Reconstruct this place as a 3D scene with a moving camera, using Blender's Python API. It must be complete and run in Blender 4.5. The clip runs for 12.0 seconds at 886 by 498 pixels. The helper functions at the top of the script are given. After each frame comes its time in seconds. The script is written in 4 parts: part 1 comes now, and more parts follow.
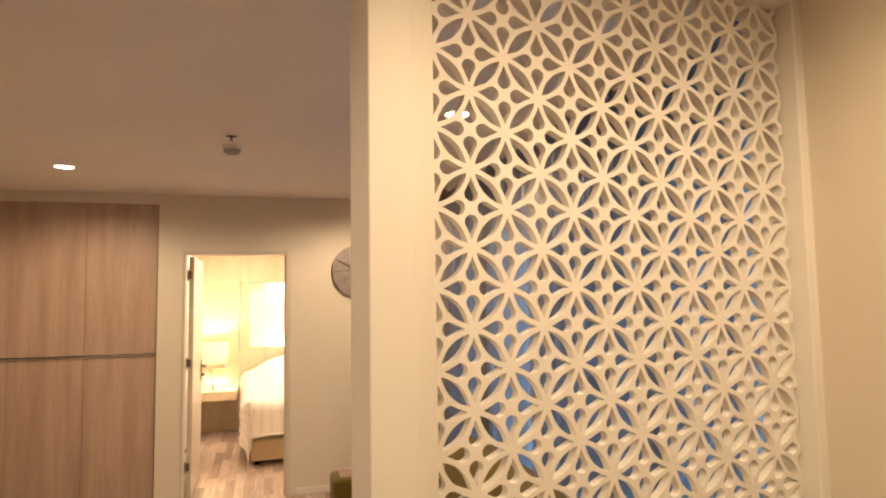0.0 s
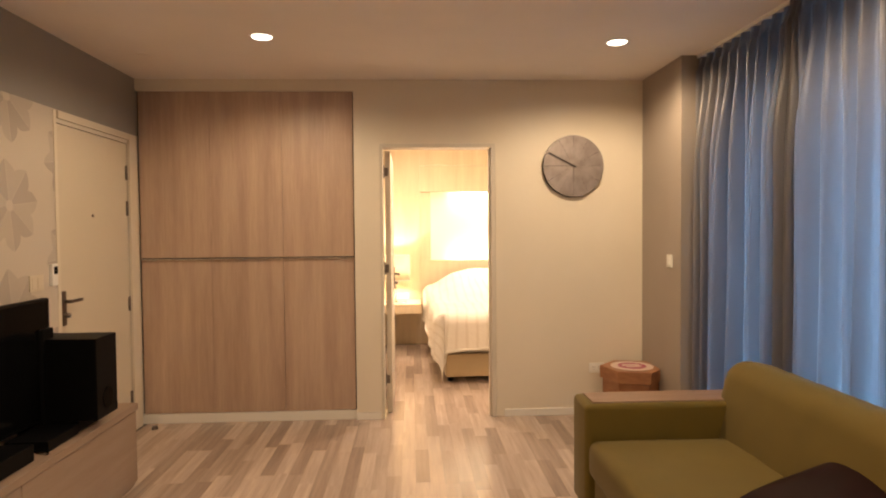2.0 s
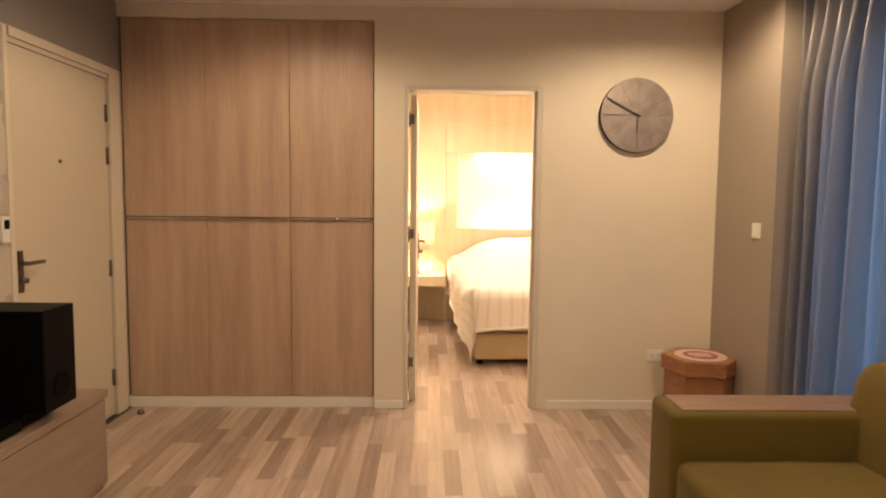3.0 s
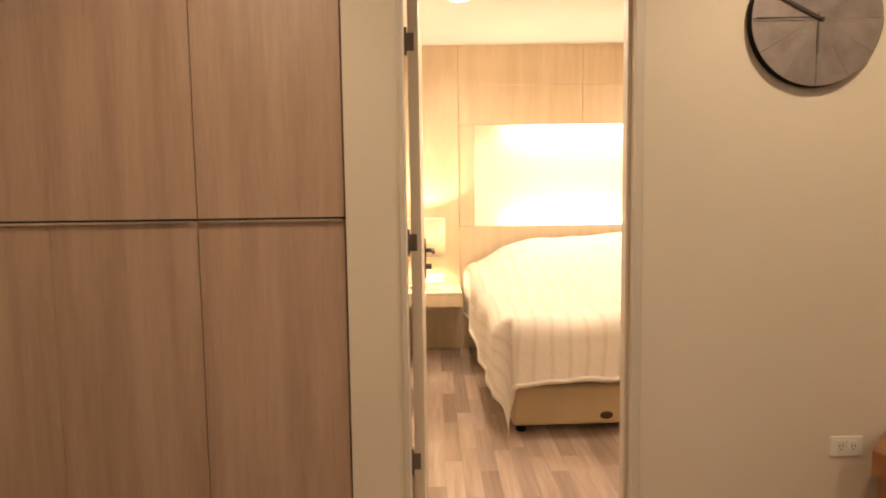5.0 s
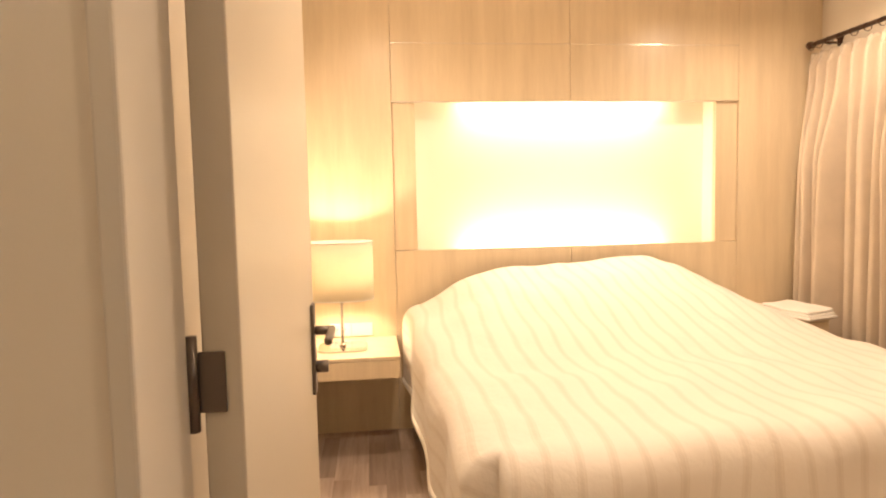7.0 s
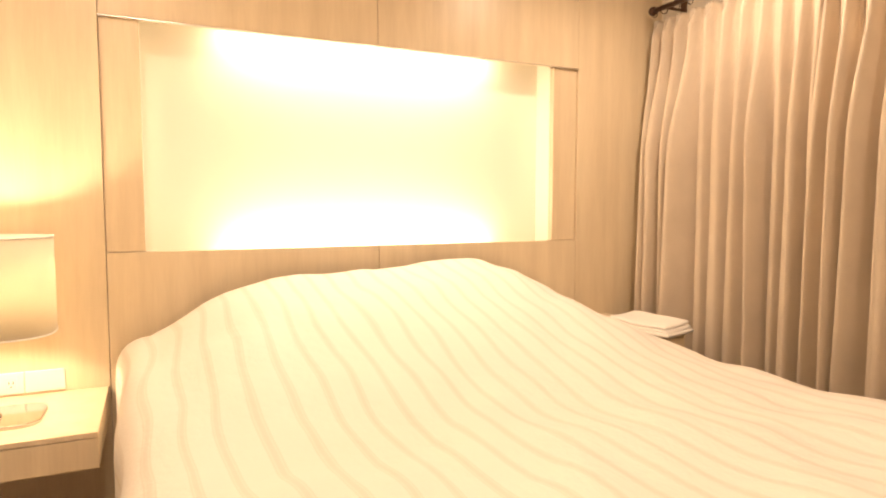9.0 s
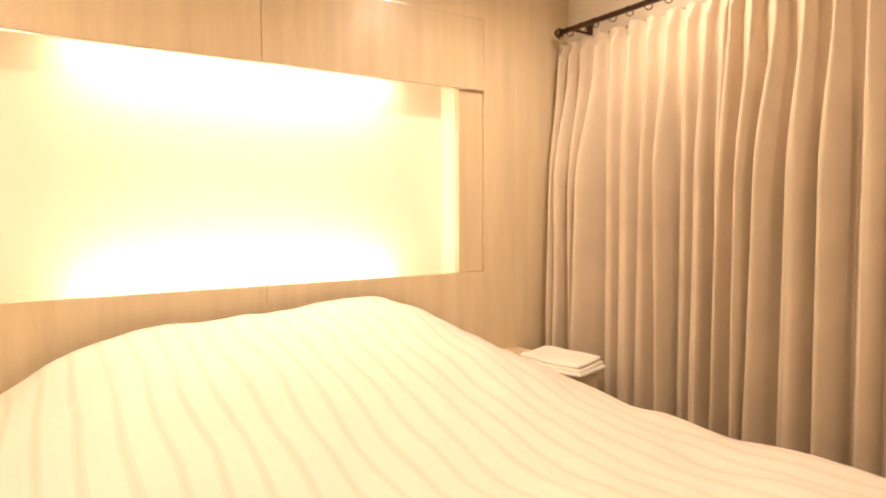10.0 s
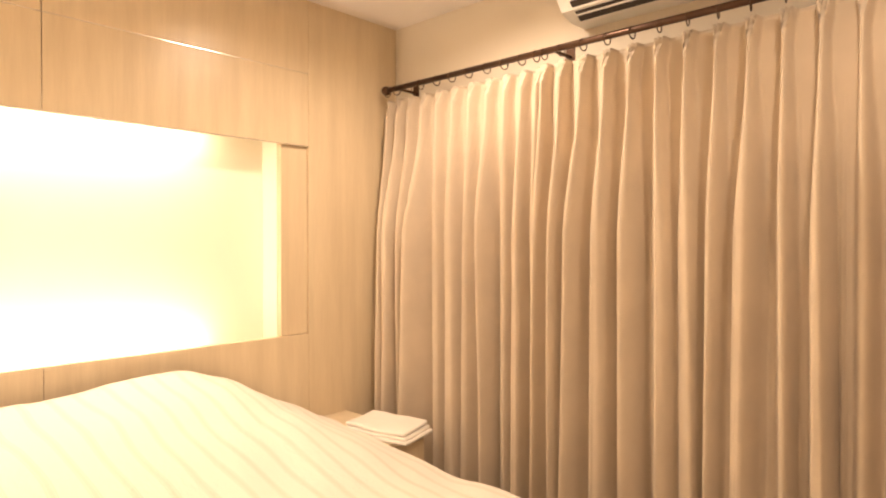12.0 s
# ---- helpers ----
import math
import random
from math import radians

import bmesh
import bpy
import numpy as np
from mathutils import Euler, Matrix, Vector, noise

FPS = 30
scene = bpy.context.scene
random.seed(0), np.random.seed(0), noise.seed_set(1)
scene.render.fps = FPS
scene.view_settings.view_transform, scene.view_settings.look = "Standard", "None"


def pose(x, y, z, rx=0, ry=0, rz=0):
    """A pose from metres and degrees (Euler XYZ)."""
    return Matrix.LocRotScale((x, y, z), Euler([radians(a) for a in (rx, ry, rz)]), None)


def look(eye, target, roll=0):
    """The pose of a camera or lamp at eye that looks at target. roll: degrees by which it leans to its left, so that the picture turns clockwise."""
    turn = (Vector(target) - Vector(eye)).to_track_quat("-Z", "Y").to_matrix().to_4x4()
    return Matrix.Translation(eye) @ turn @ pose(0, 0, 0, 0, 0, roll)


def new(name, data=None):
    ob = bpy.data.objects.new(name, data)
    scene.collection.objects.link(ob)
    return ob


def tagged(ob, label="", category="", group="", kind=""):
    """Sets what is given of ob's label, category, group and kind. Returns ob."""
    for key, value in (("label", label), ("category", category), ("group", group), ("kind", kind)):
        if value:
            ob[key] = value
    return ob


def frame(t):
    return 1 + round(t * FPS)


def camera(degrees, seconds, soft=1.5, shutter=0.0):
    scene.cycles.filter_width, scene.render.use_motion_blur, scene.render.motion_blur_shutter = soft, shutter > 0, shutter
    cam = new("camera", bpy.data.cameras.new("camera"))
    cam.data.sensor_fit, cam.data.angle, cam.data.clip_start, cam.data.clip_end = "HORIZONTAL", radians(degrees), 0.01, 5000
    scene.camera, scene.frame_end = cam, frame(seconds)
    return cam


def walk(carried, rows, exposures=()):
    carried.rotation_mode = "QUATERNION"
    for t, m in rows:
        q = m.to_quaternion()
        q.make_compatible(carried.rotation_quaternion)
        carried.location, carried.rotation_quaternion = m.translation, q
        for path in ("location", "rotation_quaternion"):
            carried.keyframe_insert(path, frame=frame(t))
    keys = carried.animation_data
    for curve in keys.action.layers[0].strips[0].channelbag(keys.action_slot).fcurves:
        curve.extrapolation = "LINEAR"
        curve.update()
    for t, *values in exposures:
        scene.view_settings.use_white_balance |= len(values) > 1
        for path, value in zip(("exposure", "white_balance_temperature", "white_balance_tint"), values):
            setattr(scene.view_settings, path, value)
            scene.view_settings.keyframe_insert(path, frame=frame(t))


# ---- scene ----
cam = camera(71.0, 12.0, 2.0)
EXPOSURES = [(0.0, 0.08), (0.5, -0.05), (1.0, 0.0), (2.5, 0.02), (3.2, -0.08), (5.0, -0.36), (6.5, -0.5), (8.5, -0.74), (12.0, -0.66)]
PATH = [
    (0, (0.426, -0.011, 1.631), (0.975, 1.906, 1.788), -0.9),
    (0.5, (0.27, 0.117, 1.562), (0.65, 2.08, 1.6), -0.1),
    (1, (0.148, 0.252, 1.501), (0.388, 2.238, 1.49), -0.6),
    (1.5, (0.064, 0.561, 1.475), (0.207, 2.556, 1.439), -0.7),
    (2, (0.004, 0.872, 1.421), (0.104, 2.869, 1.355), -0.5),
    (2.5, (-0.047, 1.193, 1.37), (0.033, 3.188, 1.252), -0.2),
    (3, (-0.067, 1.579, 1.336), (-0.024, 3.573, 1.181), 0.6),
    (5, (-0.108, 3.301, 1.292), (-0.08, 5.294, 1.121), -0.8),
    (5.5, (-0.093, 3.788, 1.296), (-0.048, 5.781, 1.139), -0.4),
    (6, (-0.071, 4.185, 1.306), (-0.011, 6.178, 1.155), -0.2),
    (6.5, (-0.044, 4.587, 1.313), (0.061, 6.578, 1.162), -0.8),
    (8.5, (0.154, 5.841, 1.214), (0.88, 7.7, 1.081), -0.5),
    (9, (0.26, 5.983, 1.213), (1.106, 7.79, 1.067), 0.1),
    (9.5, (0.356, 6.089, 1.273), (1.325, 7.832, 1.123), 0.1),
    (10, (0.424, 6.162, 1.309), (1.509, 7.838, 1.192), -0.2),
    (10.5, (0.454, 6.199, 1.362), (1.647, 7.802, 1.268), -0.4),
    (11, (0.47, 6.221, 1.381), (1.781, 7.73, 1.326), -0.6),
    (11.5, (0.527, 6.19, 1.417), (1.923, 7.622, 1.38), -0.5),
    (12, (0.548, 6.168, 1.44), (2.01, 7.533, 1.42), -0.0),
]
walk(cam, [(t, look(eye, target, roll)) for t, eye, target, roll in PATH], EXPOSURES)

# ---- world and light ----
world = bpy.data.worlds.new("dusk")
scene.world = world
world.use_nodes = True
bg = world.node_tree.nodes["Background"]
bg.inputs[0].default_value = (0.16, 0.34, 0.75, 1)
bg.inputs[1].default_value = 0.8

WARM = (1.0, 0.735, 0.46)
WARM_BED = (1.0, 0.77, 0.565)
CEIL, CEIL_B = 2.52, 2.517
DOWNLIGHTS = [(-0.835, 4.484), (1.235, 4.545), (-0.79, 2.715), (1.316, 2.81)]
# entry pair is unseen, added to light the lattice screen evenly
FILL_SPOTS_ENTRY = [(-0.6, 0.3), (1.10, 0.12)]
# last two are unseen, added to brighten the bedroom's near half
DOWNLIGHTS_AND_FILL_BED = [(2.05, 7.62), (0.07, 7.30), (0.30, 6.10), (1.90, 6.35)]


def spot(name, x, y, z, watts, size=130, blend=0.5, color=WARM):
    data = bpy.data.lights.new(name, "SPOT")
    data.energy, data.color, data.spot_size, data.spot_blend = watts, color, radians(size), blend
    data.shadow_soft_size = 0.04
    ob = new(name, data)
    ob.location = (x, y, z)
    return ob


def strip(name, x, y, z, sx, sy, watts, rot, color=WARM):
    data = bpy.data.lights.new(name, "AREA")
    data.shape, data.size, data.size_y, data.energy, data.color = "RECTANGLE", sx, sy, watts, color
    ob = new(name, data)
    ob.matrix_world = pose(x, y, z, *rot)
    return ob


for (x, y), watts in zip(DOWNLIGHTS, (43, 57, 38, 52)):
    spot("downlight_beam", x, y, CEIL - 0.035, watts, 168, 0.48)
# added fill over the entry, no fitting known there
for (x, y), watts in zip(FILL_SPOTS_ENTRY, (40, 56)):
    spot("downlight_beam", x, y, CEIL - 0.035, watts, 168, 0.48)
# two bedroom downlights, then two added fill lamps
for (x, y), watts in zip(DOWNLIGHTS_AND_FILL_BED, (82, 74, 66, 40)):
    spot("downlight_beam", x, y, CEIL_B - 0.035, watts, 168, 0.7, WARM_BED)
strip("niche_tube_top", 1.134, 8.575, 1.930, 1.18, 0.03, 13, (0, 0, 0), (1.0, 0.80, 0.61))
strip("niche_tube_bottom", 1.134, 8.575, 0.972, 1.18, 0.03, 13, (180, 0, 0), (1.0, 0.80, 0.61))
bulb = bpy.data.lights.new("table_lamp_bulb", "POINT")
bulb.energy, bulb.color, bulb.shadow_soft_size = 36, (1.0, 0.77, 0.52), 0.035
bulb_ob = new("table_lamp_bulb", bulb)
bulb_ob.location = (-0.190, 8.235, 0.965)
strip("window_sky", 2.27, 3.0, 1.06, 2.0, 3.1, 195, (0, 90, 0), (0.30, 0.62, 1.0))


# ---- materials ----
def mat(name, color, rough=0.5, metal=0.0):
    m = bpy.data.materials.new(name)
    m.use_nodes = True
    b = m.node_tree.nodes["Principled BSDF"]
    b.inputs["Base Color"].default_value = (*color, 1)
    b.inputs["Roughness"].default_value = rough
    b.inputs["Metallic"].default_value = metal
    return m


def nodes(m):
    return m.node_tree.nodes, m.node_tree.links, m.node_tree.nodes["Principled BSDF"]


def coords(m, scale=(1, 1, 1), space="Object"):
    n, l, _ = nodes(m)
    tc, mp = n.new("ShaderNodeTexCoord"), n.new("ShaderNodeMapping")
    mp.inputs["Scale"].default_value = scale
    l.new(tc.outputs[space], mp.inputs["Vector"])
    return mp.outputs["Vector"]


def noise_tex(m, vec, scale, detail=4.0, rough=0.55):
    n, l, _ = nodes(m)
    t = n.new("ShaderNodeTexNoise")
    t.inputs["Scale"].default_value, t.inputs["Detail"].default_value, t.inputs["Roughness"].default_value = scale, detail, rough
    l.new(vec, t.inputs["Vector"])
    return t.outputs["Fac"]


def ramp(m, fac, stops):
    n, l, _ = nodes(m)
    r = n.new("ShaderNodeValToRGB")
    e = r.color_ramp.elements
    while len(e) < len(stops):
        e.new(0.5)
    for k, (p, c) in enumerate(stops):
        e[k].position, e[k].color = p, (*c, 1)
    l.new(fac, r.inputs["Fac"])
    return r.outputs["Color"]


def mixc(m, fac, a, b, mode="MIX"):
    n, l, _ = nodes(m)
    x = n.new("ShaderNodeMix")
    x.data_type, x.blend_type = "RGBA", mode
    for sock, v in ((x.inputs[0], fac), (x.inputs[6], a), (x.inputs[7], b)):
        if isinstance(v, (int, float)):
            sock.default_value = v
        elif isinstance(v, tuple):
            sock.default_value = (*v, 1)
        else:
            l.new(v, sock)
    return x.outputs[2]


def bump(m, height, strength=0.1, dist=0.002):
    n, l, b = nodes(m)
    x = n.new("ShaderNodeBump")
    x.inputs["Strength"].default_value, x.inputs["Distance"].default_value = strength, dist
    l.new(height, x.inputs["Height"])
    l.new(x.outputs["Normal"], b.inputs["Normal"])


def tint(m, color):
    n, l, b = nodes(m)
    l.new(color, b.inputs["Base Color"])


def painted(name, color, rough=0.6, vary=0.06, grain=220):
    m = mat(name, color, rough)
    v = coords(m)
    dark = tuple(c * (1 - vary) for c in color)
    tint(m, ramp(m, noise_tex(m, v, 1.7, 6), [(0.3, dark), (0.7, color)]))
    bump(m, noise_tex(m, v, grain, 3), 0.08, 0.001)
    return m


def wood(name, light, dark, rough=0.45, stretch=(9, 9, 0.55), per_object=0.0, scale=3.0, grain=0.25):
    m = mat(name, light, rough)
    n, l, b = nodes(m)
    v = coords(m, stretch)
    if per_object:
        info, add, mul = n.new("ShaderNodeObjectInfo"), n.new("ShaderNodeVectorMath"), n.new("ShaderNodeVectorMath")
        mul.operation = "SCALE"
        mul.inputs[0].default_value = (31.0, 17.0, 9.0)
        l.new(info.outputs["Random"], mul.inputs["Scale"])
        l.new(v, add.inputs[0]), l.new(mul.outputs[0], add.inputs[1])
        v = add.outputs[0]
    fac = noise_tex(m, v, scale, 8, 0.6)
    base = ramp(m, fac, [(0.25, dark), (0.5, tuple((a + c) / 2 for a, c in zip(light, dark))), (0.75, light)])
    fine = noise_tex(m, v, scale * 9, 4, 0.6)
    base = mixc(m, grain, base, ramp(m, fine, [(0.3, (0.70, 0.66, 0.63)), (0.65, (1, 1, 1))]), "MULTIPLY")
    if per_object:
        shade = ramp(m, info.outputs["Random"], [(0.0, (0.62, 0.58, 0.57)), (0.25, (0.78, 0.75, 0.74)), (0.5, (0.92, 0.90, 0.89)), (1.0, (1.06, 1.04, 1.02))])
        base = mixc(m, per_object, base, shade, "MULTIPLY")
    tint(m, base)
    bump(m, fine, 0.06, 0.001)
    return m


M_WALL = painted("cream wall paint", (0.78, 0.70, 0.58))
M_WALL_GREY = painted("grey wall paint", (0.30, 0.28, 0.26))
# M_WALL's colour at just under half strength, so the pier's corner stands out
M_RETURN = painted("taupe pier wall", (0.36, 0.305, 0.26))
M_CEIL = painted("ceiling paint", (0.87, 0.81, 0.76), 0.8)
M_WHITE = painted("white trim paint", (0.82, 0.78, 0.72), 0.4, 0.03)
M_DOOR = painted("cream door paint", (0.66, 0.58, 0.46), 0.38, 0.03)
M_FRAME = painted("greige frame paint", (0.66, 0.60, 0.51), 0.4, 0.03)
M_SCREEN = painted("white lacquered screen", (0.84, 0.80, 0.73), 0.6, 0.03)
M_CLOSET = wood("pale elm laminate", (0.61, 0.45, 0.345), (0.40, 0.272, 0.205), 0.42, (6, 6, 0.42), 0.0, 1.7, 0.34)
M_OAK = wood("pale oak veneer", (0.80, 0.665, 0.47), (0.67, 0.54, 0.365), 0.32, (7, 7, 0.5), 0.0, 2.2, 0.14)
M_CONSOLE = wood("bleached oak console", (0.36, 0.265, 0.205), (0.29, 0.205, 0.155), 0.4, (9, 0.55, 9))
M_FLOOR = wood("laminate floor board", (0.64, 0.515, 0.43), (0.40, 0.312, 0.262), 0.20, (11, 0.6, 11), 1.0)
M_GAP = mat("floor joint", (0.10, 0.08, 0.06), 0.8)
M_ARMWOOD = wood("walnut arm inset", (0.34, 0.22, 0.16), (0.22, 0.13, 0.09), 0.4, (0.7, 9, 9))
M_BLACK = mat("black plastic", (0.004, 0.004, 0.0045), 0.45)
M_BLACK.node_tree.nodes["Principled BSDF"].inputs["Specular IOR Level"].default_value = 0.06
M_BLACKGLOSS = mat("black glass", (0.003, 0.003, 0.0035), 0.12)
M_BLACKGLOSS.node_tree.nodes["Principled BSDF"].inputs["Specular IOR Level"].default_value = 0.05
M_DARK = mat("dark gap", (0.04, 0.03, 0.025), 0.7)
M_STEEL = mat("brushed steel", (0.20, 0.17, 0.15), 0.38, 1.0)
M_DOORFRAME = painted("cream frame paint", (0.73, 0.65, 0.53), 0.4, 0.03)
M_CHROME = mat("chrome", (0.56, 0.52, 0.48), 0.10, 1.0)
M_ALU = mat("aluminium trim", (0.75, 0.73, 0.70), 0.22, 1.0)
M_BRONZE = mat("dark bronze rod", (0.10, 0.055, 0.035), 0.35, 0.7)
M_PLASTIC = mat("white plastic", (0.82, 0.80, 0.76), 0.35)
M_GREYPLASTIC = mat("grey plastic", (0.36, 0.33, 0.30), 0.5)
M_NICHE = painted("niche cream paint", (0.84, 0.79, 0.66), 0.6, 0.02)
M_FLOWER = painted("wallpaper print", (0.47, 0.405, 0.35), 0.55, 0.15, 60)
M_FLOWER2 = painted("wallpaper print pale", (0.535, 0.47, 0.40), 0.55, 0.15, 60)
M_PAPER = painted("patterned wallpaper ground", (0.60, 0.53, 0.45), 0.55, 0.05, 300)


def fabric(name, color, rough=0.85, weave=900, vary=0.12, sheen=0.2):
    m = mat(name, color, rough)
    v = coords(m)
    dark = tuple(c * (1 - vary) for c in color)
    tint(m, ramp(m, noise_tex(m, v, 6, 6), [(0.3, dark), (0.7, color)]))
    bump(m, noise_tex(m, v, weave, 2), 0.25, 0.001)
    nodes(m)[2].inputs["Sheen Weight"].default_value = sheen
    return m


M_OLIVE = fabric("olive upholstery", (0.135, 0.09, 0.006), 0.85, 900, 0.12, 0.08)
M_LEATHER = fabric("dark brown leather", (0.022, 0.009, 0.008), 0.45, 160, 0.3, 0.0)
M_LEATHER.node_tree.nodes["Principled BSDF"].inputs["Specular IOR Level"].default_value = 0.04
M_SHEET = fabric("white cotton", (0.84, 0.78, 0.68), 0.8)
M_BEDBASE = fabric("beige bed base vinyl", (0.58, 0.45, 0.27), 0.5)
M_BEIGE = fabric("beige curtain cloth", (0.65, 0.535, 0.405), 0.75, 1200)
M_SATIN = fabric("grey satin curtain", (0.19, 0.175, 0.18), 0.30, 1500, 0.08)
M_TOWEL = fabric("white towel", (0.84, 0.79, 0.72), 0.95, 500)

# satin lets dusk light through
n_, l_, b_ = nodes(M_SATIN)
tr_, mx_ = n_.new("ShaderNodeBsdfTranslucent"), n_.new("ShaderNodeMixShader")
tr_.inputs["Color"].default_value = (0.58, 0.60, 0.63, 1)
mx_.inputs[0].default_value = 0.33
l_.new(b_.outputs[0], mx_.inputs[1]), l_.new(tr_.outputs[0], mx_.inputs[2])
l_.new(mx_.outputs[0], n_["Material Output"].inputs["Surface"])

# lampshade cloth glows from its bulb
M_SHADE = fabric("cream lampshade cloth", (0.82, 0.74, 0.58), 0.8, 700)
n_, l_, b_ = nodes(M_SHADE)
tr_, mx_ = n_.new("ShaderNodeBsdfTranslucent"), n_.new("ShaderNodeMixShader")
tr_.inputs["Color"].default_value = (0.85, 0.77, 0.61, 1)
mx_.inputs[0].default_value = 0.22
l_.new(b_.outputs[0], mx_.inputs[1]), l_.new(tr_.outputs[0], mx_.inputs[2])
l_.new(mx_.outputs[0], n_["Material Output"].inputs["Surface"])

# striped satin-weave duvet: stripes follow the cloth's own uv
M_DUVET = fabric("striped white duvet cotton", (0.84, 0.77, 0.66), 0.7)
n_, l_, b_ = nodes(M_DUVET)
uv_, sep_, sin_, wrp_ = n_.new("ShaderNodeUVMap"), n_.new("ShaderNodeSeparateXYZ"), n_.new("ShaderNodeMath"), n_.new("ShaderNodeMath")
l_.new(uv_.outputs[0], sep_.inputs[0])
wrp_.operation = "MULTIPLY"
wrp_.inputs[1].default_value = 2 * math.pi / 0.088
l_.new(sep_.outputs[0], wrp_.inputs[0])
sin_.operation = "SINE"
l_.new(wrp_.outputs[0], sin_.inputs[0])
stripe = ramp(M_DUVET, sin_.outputs[0], [(0.55, (0.84, 0.78, 0.70)), (0.72, (0.76, 0.69, 0.60)), (0.86, (0.81, 0.74, 0.65)), (0.97, (0.75, 0.68, 0.59))])
tint(M_DUVET, stripe)
crease = mixc(M_DUVET, 0.5, noise_tex(M_DUVET, coords(M_DUVET, (1, 0.6, 1)), 7, 3, 0.6), noise_tex(M_DUVET, coords(M_DUVET, (1.3, 1, 1)), 26, 3, 0.6))
bump(M_DUVET, crease, 0.32, 0.020)

M_GLOW = bpy.data.materials.new("downlight glow")
M_GLOW.use_nodes = True
nodes_glow = M_GLOW.node_tree.nodes["Principled BSDF"]
nodes_glow.inputs["Emission Color"].default_value = (1.0, 0.86, 0.66, 1)
nodes_glow.inputs["Emission Strength"].default_value = 6.0

M_GLASS = mat("window glass", (1, 1, 1), 0.02)
nodes(M_GLASS)[2].inputs["Transmission Weight"].default_value = 1.0


# ---- builders ----
def part(name, bm, material, parent=None, label="", smooth=False):
    me = bpy.data.meshes.new(name)
    bm.normal_update()
    bm.to_mesh(me)
    bm.free()
    me.materials.append(material)
    if smooth:
        for p in me.polygons:
            p.use_smooth = True
    ob = new(name, me)
    if parent:
        ob.parent = parent
    if label:
        ob["label"] = label
    return ob


def thing(name, label, category, at=(0, 0, 0), group="", rz=0):
    ob = new(name)
    ob.matrix_world = pose(*at, 0, 0, rz)
    ob.empty_display_size = 0.1
    return tagged(ob, label, category, group)


def box(x0, x1, y0, y1, z0, z1, bevel=0.0, seg=2, bm=None):
    bm = bm or bmesh.new()
    r = bmesh.ops.create_cube(bm, size=1.0)
    for v in r["verts"]:
        v.co = ((x0 + x1) / 2 + v.co.x * (x1 - x0), (y0 + y1) / 2 + v.co.y * (y1 - y0), (z0 + z1) / 2 + v.co.z * (z1 - z0))
    if bevel:
        es = list({e for v in r["verts"] for e in v.link_edges})
        bmesh.ops.bevel(bm, geom=es, offset=bevel, segments=seg, profile=0.5, affect="EDGES")
    return bm


def cyl(r, z0, z1, seg=32, r2=None, bm=None, m=None, bevel=0.0):
    bm = bm or bmesh.new()
    g = bmesh.ops.create_cone(bm, cap_ends=True, segments=seg, radius1=r, radius2=r if r2 is None else r2, depth=z1 - z0)
    for v in g["verts"]:
        v.co.z += (z0 + z1) / 2
    if bevel:
        es = [e for e in {e for v in g["verts"] for e in v.link_edges} if len(e.link_faces) == 2 and any(len(f.verts) > 4 for f in e.link_faces)]
        bmesh.ops.bevel(bm, geom=es, offset=bevel, segments=2, profile=0.5, affect="EDGES")
    if m:
        bmesh.ops.transform(bm, matrix=m, verts=bm.verts)
    return bm


def lathe(profile, seg=32, sx=1.0, sy=1.0):
    """Turned shape from (radius, z) pairs."""
    bm = bmesh.new()
    rings = [[bm.verts.new((r * math.cos(2 * math.pi * k / seg) * sx, r * math.sin(2 * math.pi * k / seg) * sy, z)) for k in range(seg)] for r, z in profile]
    for a, b in zip(rings, rings[1:]):
        for k in range(seg):
            bm.faces.new((a[k], a[(k + 1) % seg], b[(k + 1) % seg], b[k]))
    for ring, flip in ((rings[0], True), (rings[-1], False)):
        bm.faces.new(ring[::-1] if flip else ring)
    return bm


def smooth01(t):
    t = max(0.0, min(1.0, t))
    return t * t * (3 - 2 * t)


def structure(name, bm, material, label=""):
    ob = part(name, bm, material, None)
    return tagged(ob, label, kind="structure")


def wall_with_hole(name, axis, p0, p1, a0, a1, z0, z1, hole, material, label=""):
    """A wall across p0..p1 along the other axis a0..a1, with a hole (h0, h1, hz0, hz1)."""
    bm = bmesh.new()
    h0, h1, hz0, hz1 = hole
    for b0, b1, c0, c1 in ((a0, h0, z0, z1), (h1, a1, z0, z1), (h0, h1, hz1, z1), (h0, h1, z0, hz0)):
        if b1 - b0 > 1e-4 and c1 - c0 > 1e-4:
            if axis == "y":
                box(b0, b1, p0, p1, c0, c1, bm=bm)
            else:
                box(p0, p1, b0, b1, c0, c1, bm=bm)
    return structure(name, bm, material, label)


# ---- structure ----
WX0, WX1 = -1.985, 2.16          # living room side walls
WY = 5.495                       # wall with the bedroom door
BX0, BX1, BY = -0.415, 2.695, 8.50
BACK = -2.4

fb = box(WX0 - 0.15, WX1 + 0.15, BACK - 0.15, WY + 0.12, -0.14, -0.012)
box(BX0 - 0.12, BX1 + 0.15, WY + 0.12, BY + 0.3, -0.14, -0.012, bm=fb)
box(WX0 - 0.15, BX0 - 0.12, WY + 0.12, WY + 0.70, -0.14, -0.012, bm=fb)
structure("floor_base", fb, M_GAP, "dark joint bed under laminate floor boards")
structure("ceiling_living", box(WX0 - 0.2, WX1 + 0.4, BACK - 0.2, WY, CEIL, CEIL + 0.12), M_CEIL, "painted plaster ceiling with recessed downlights")
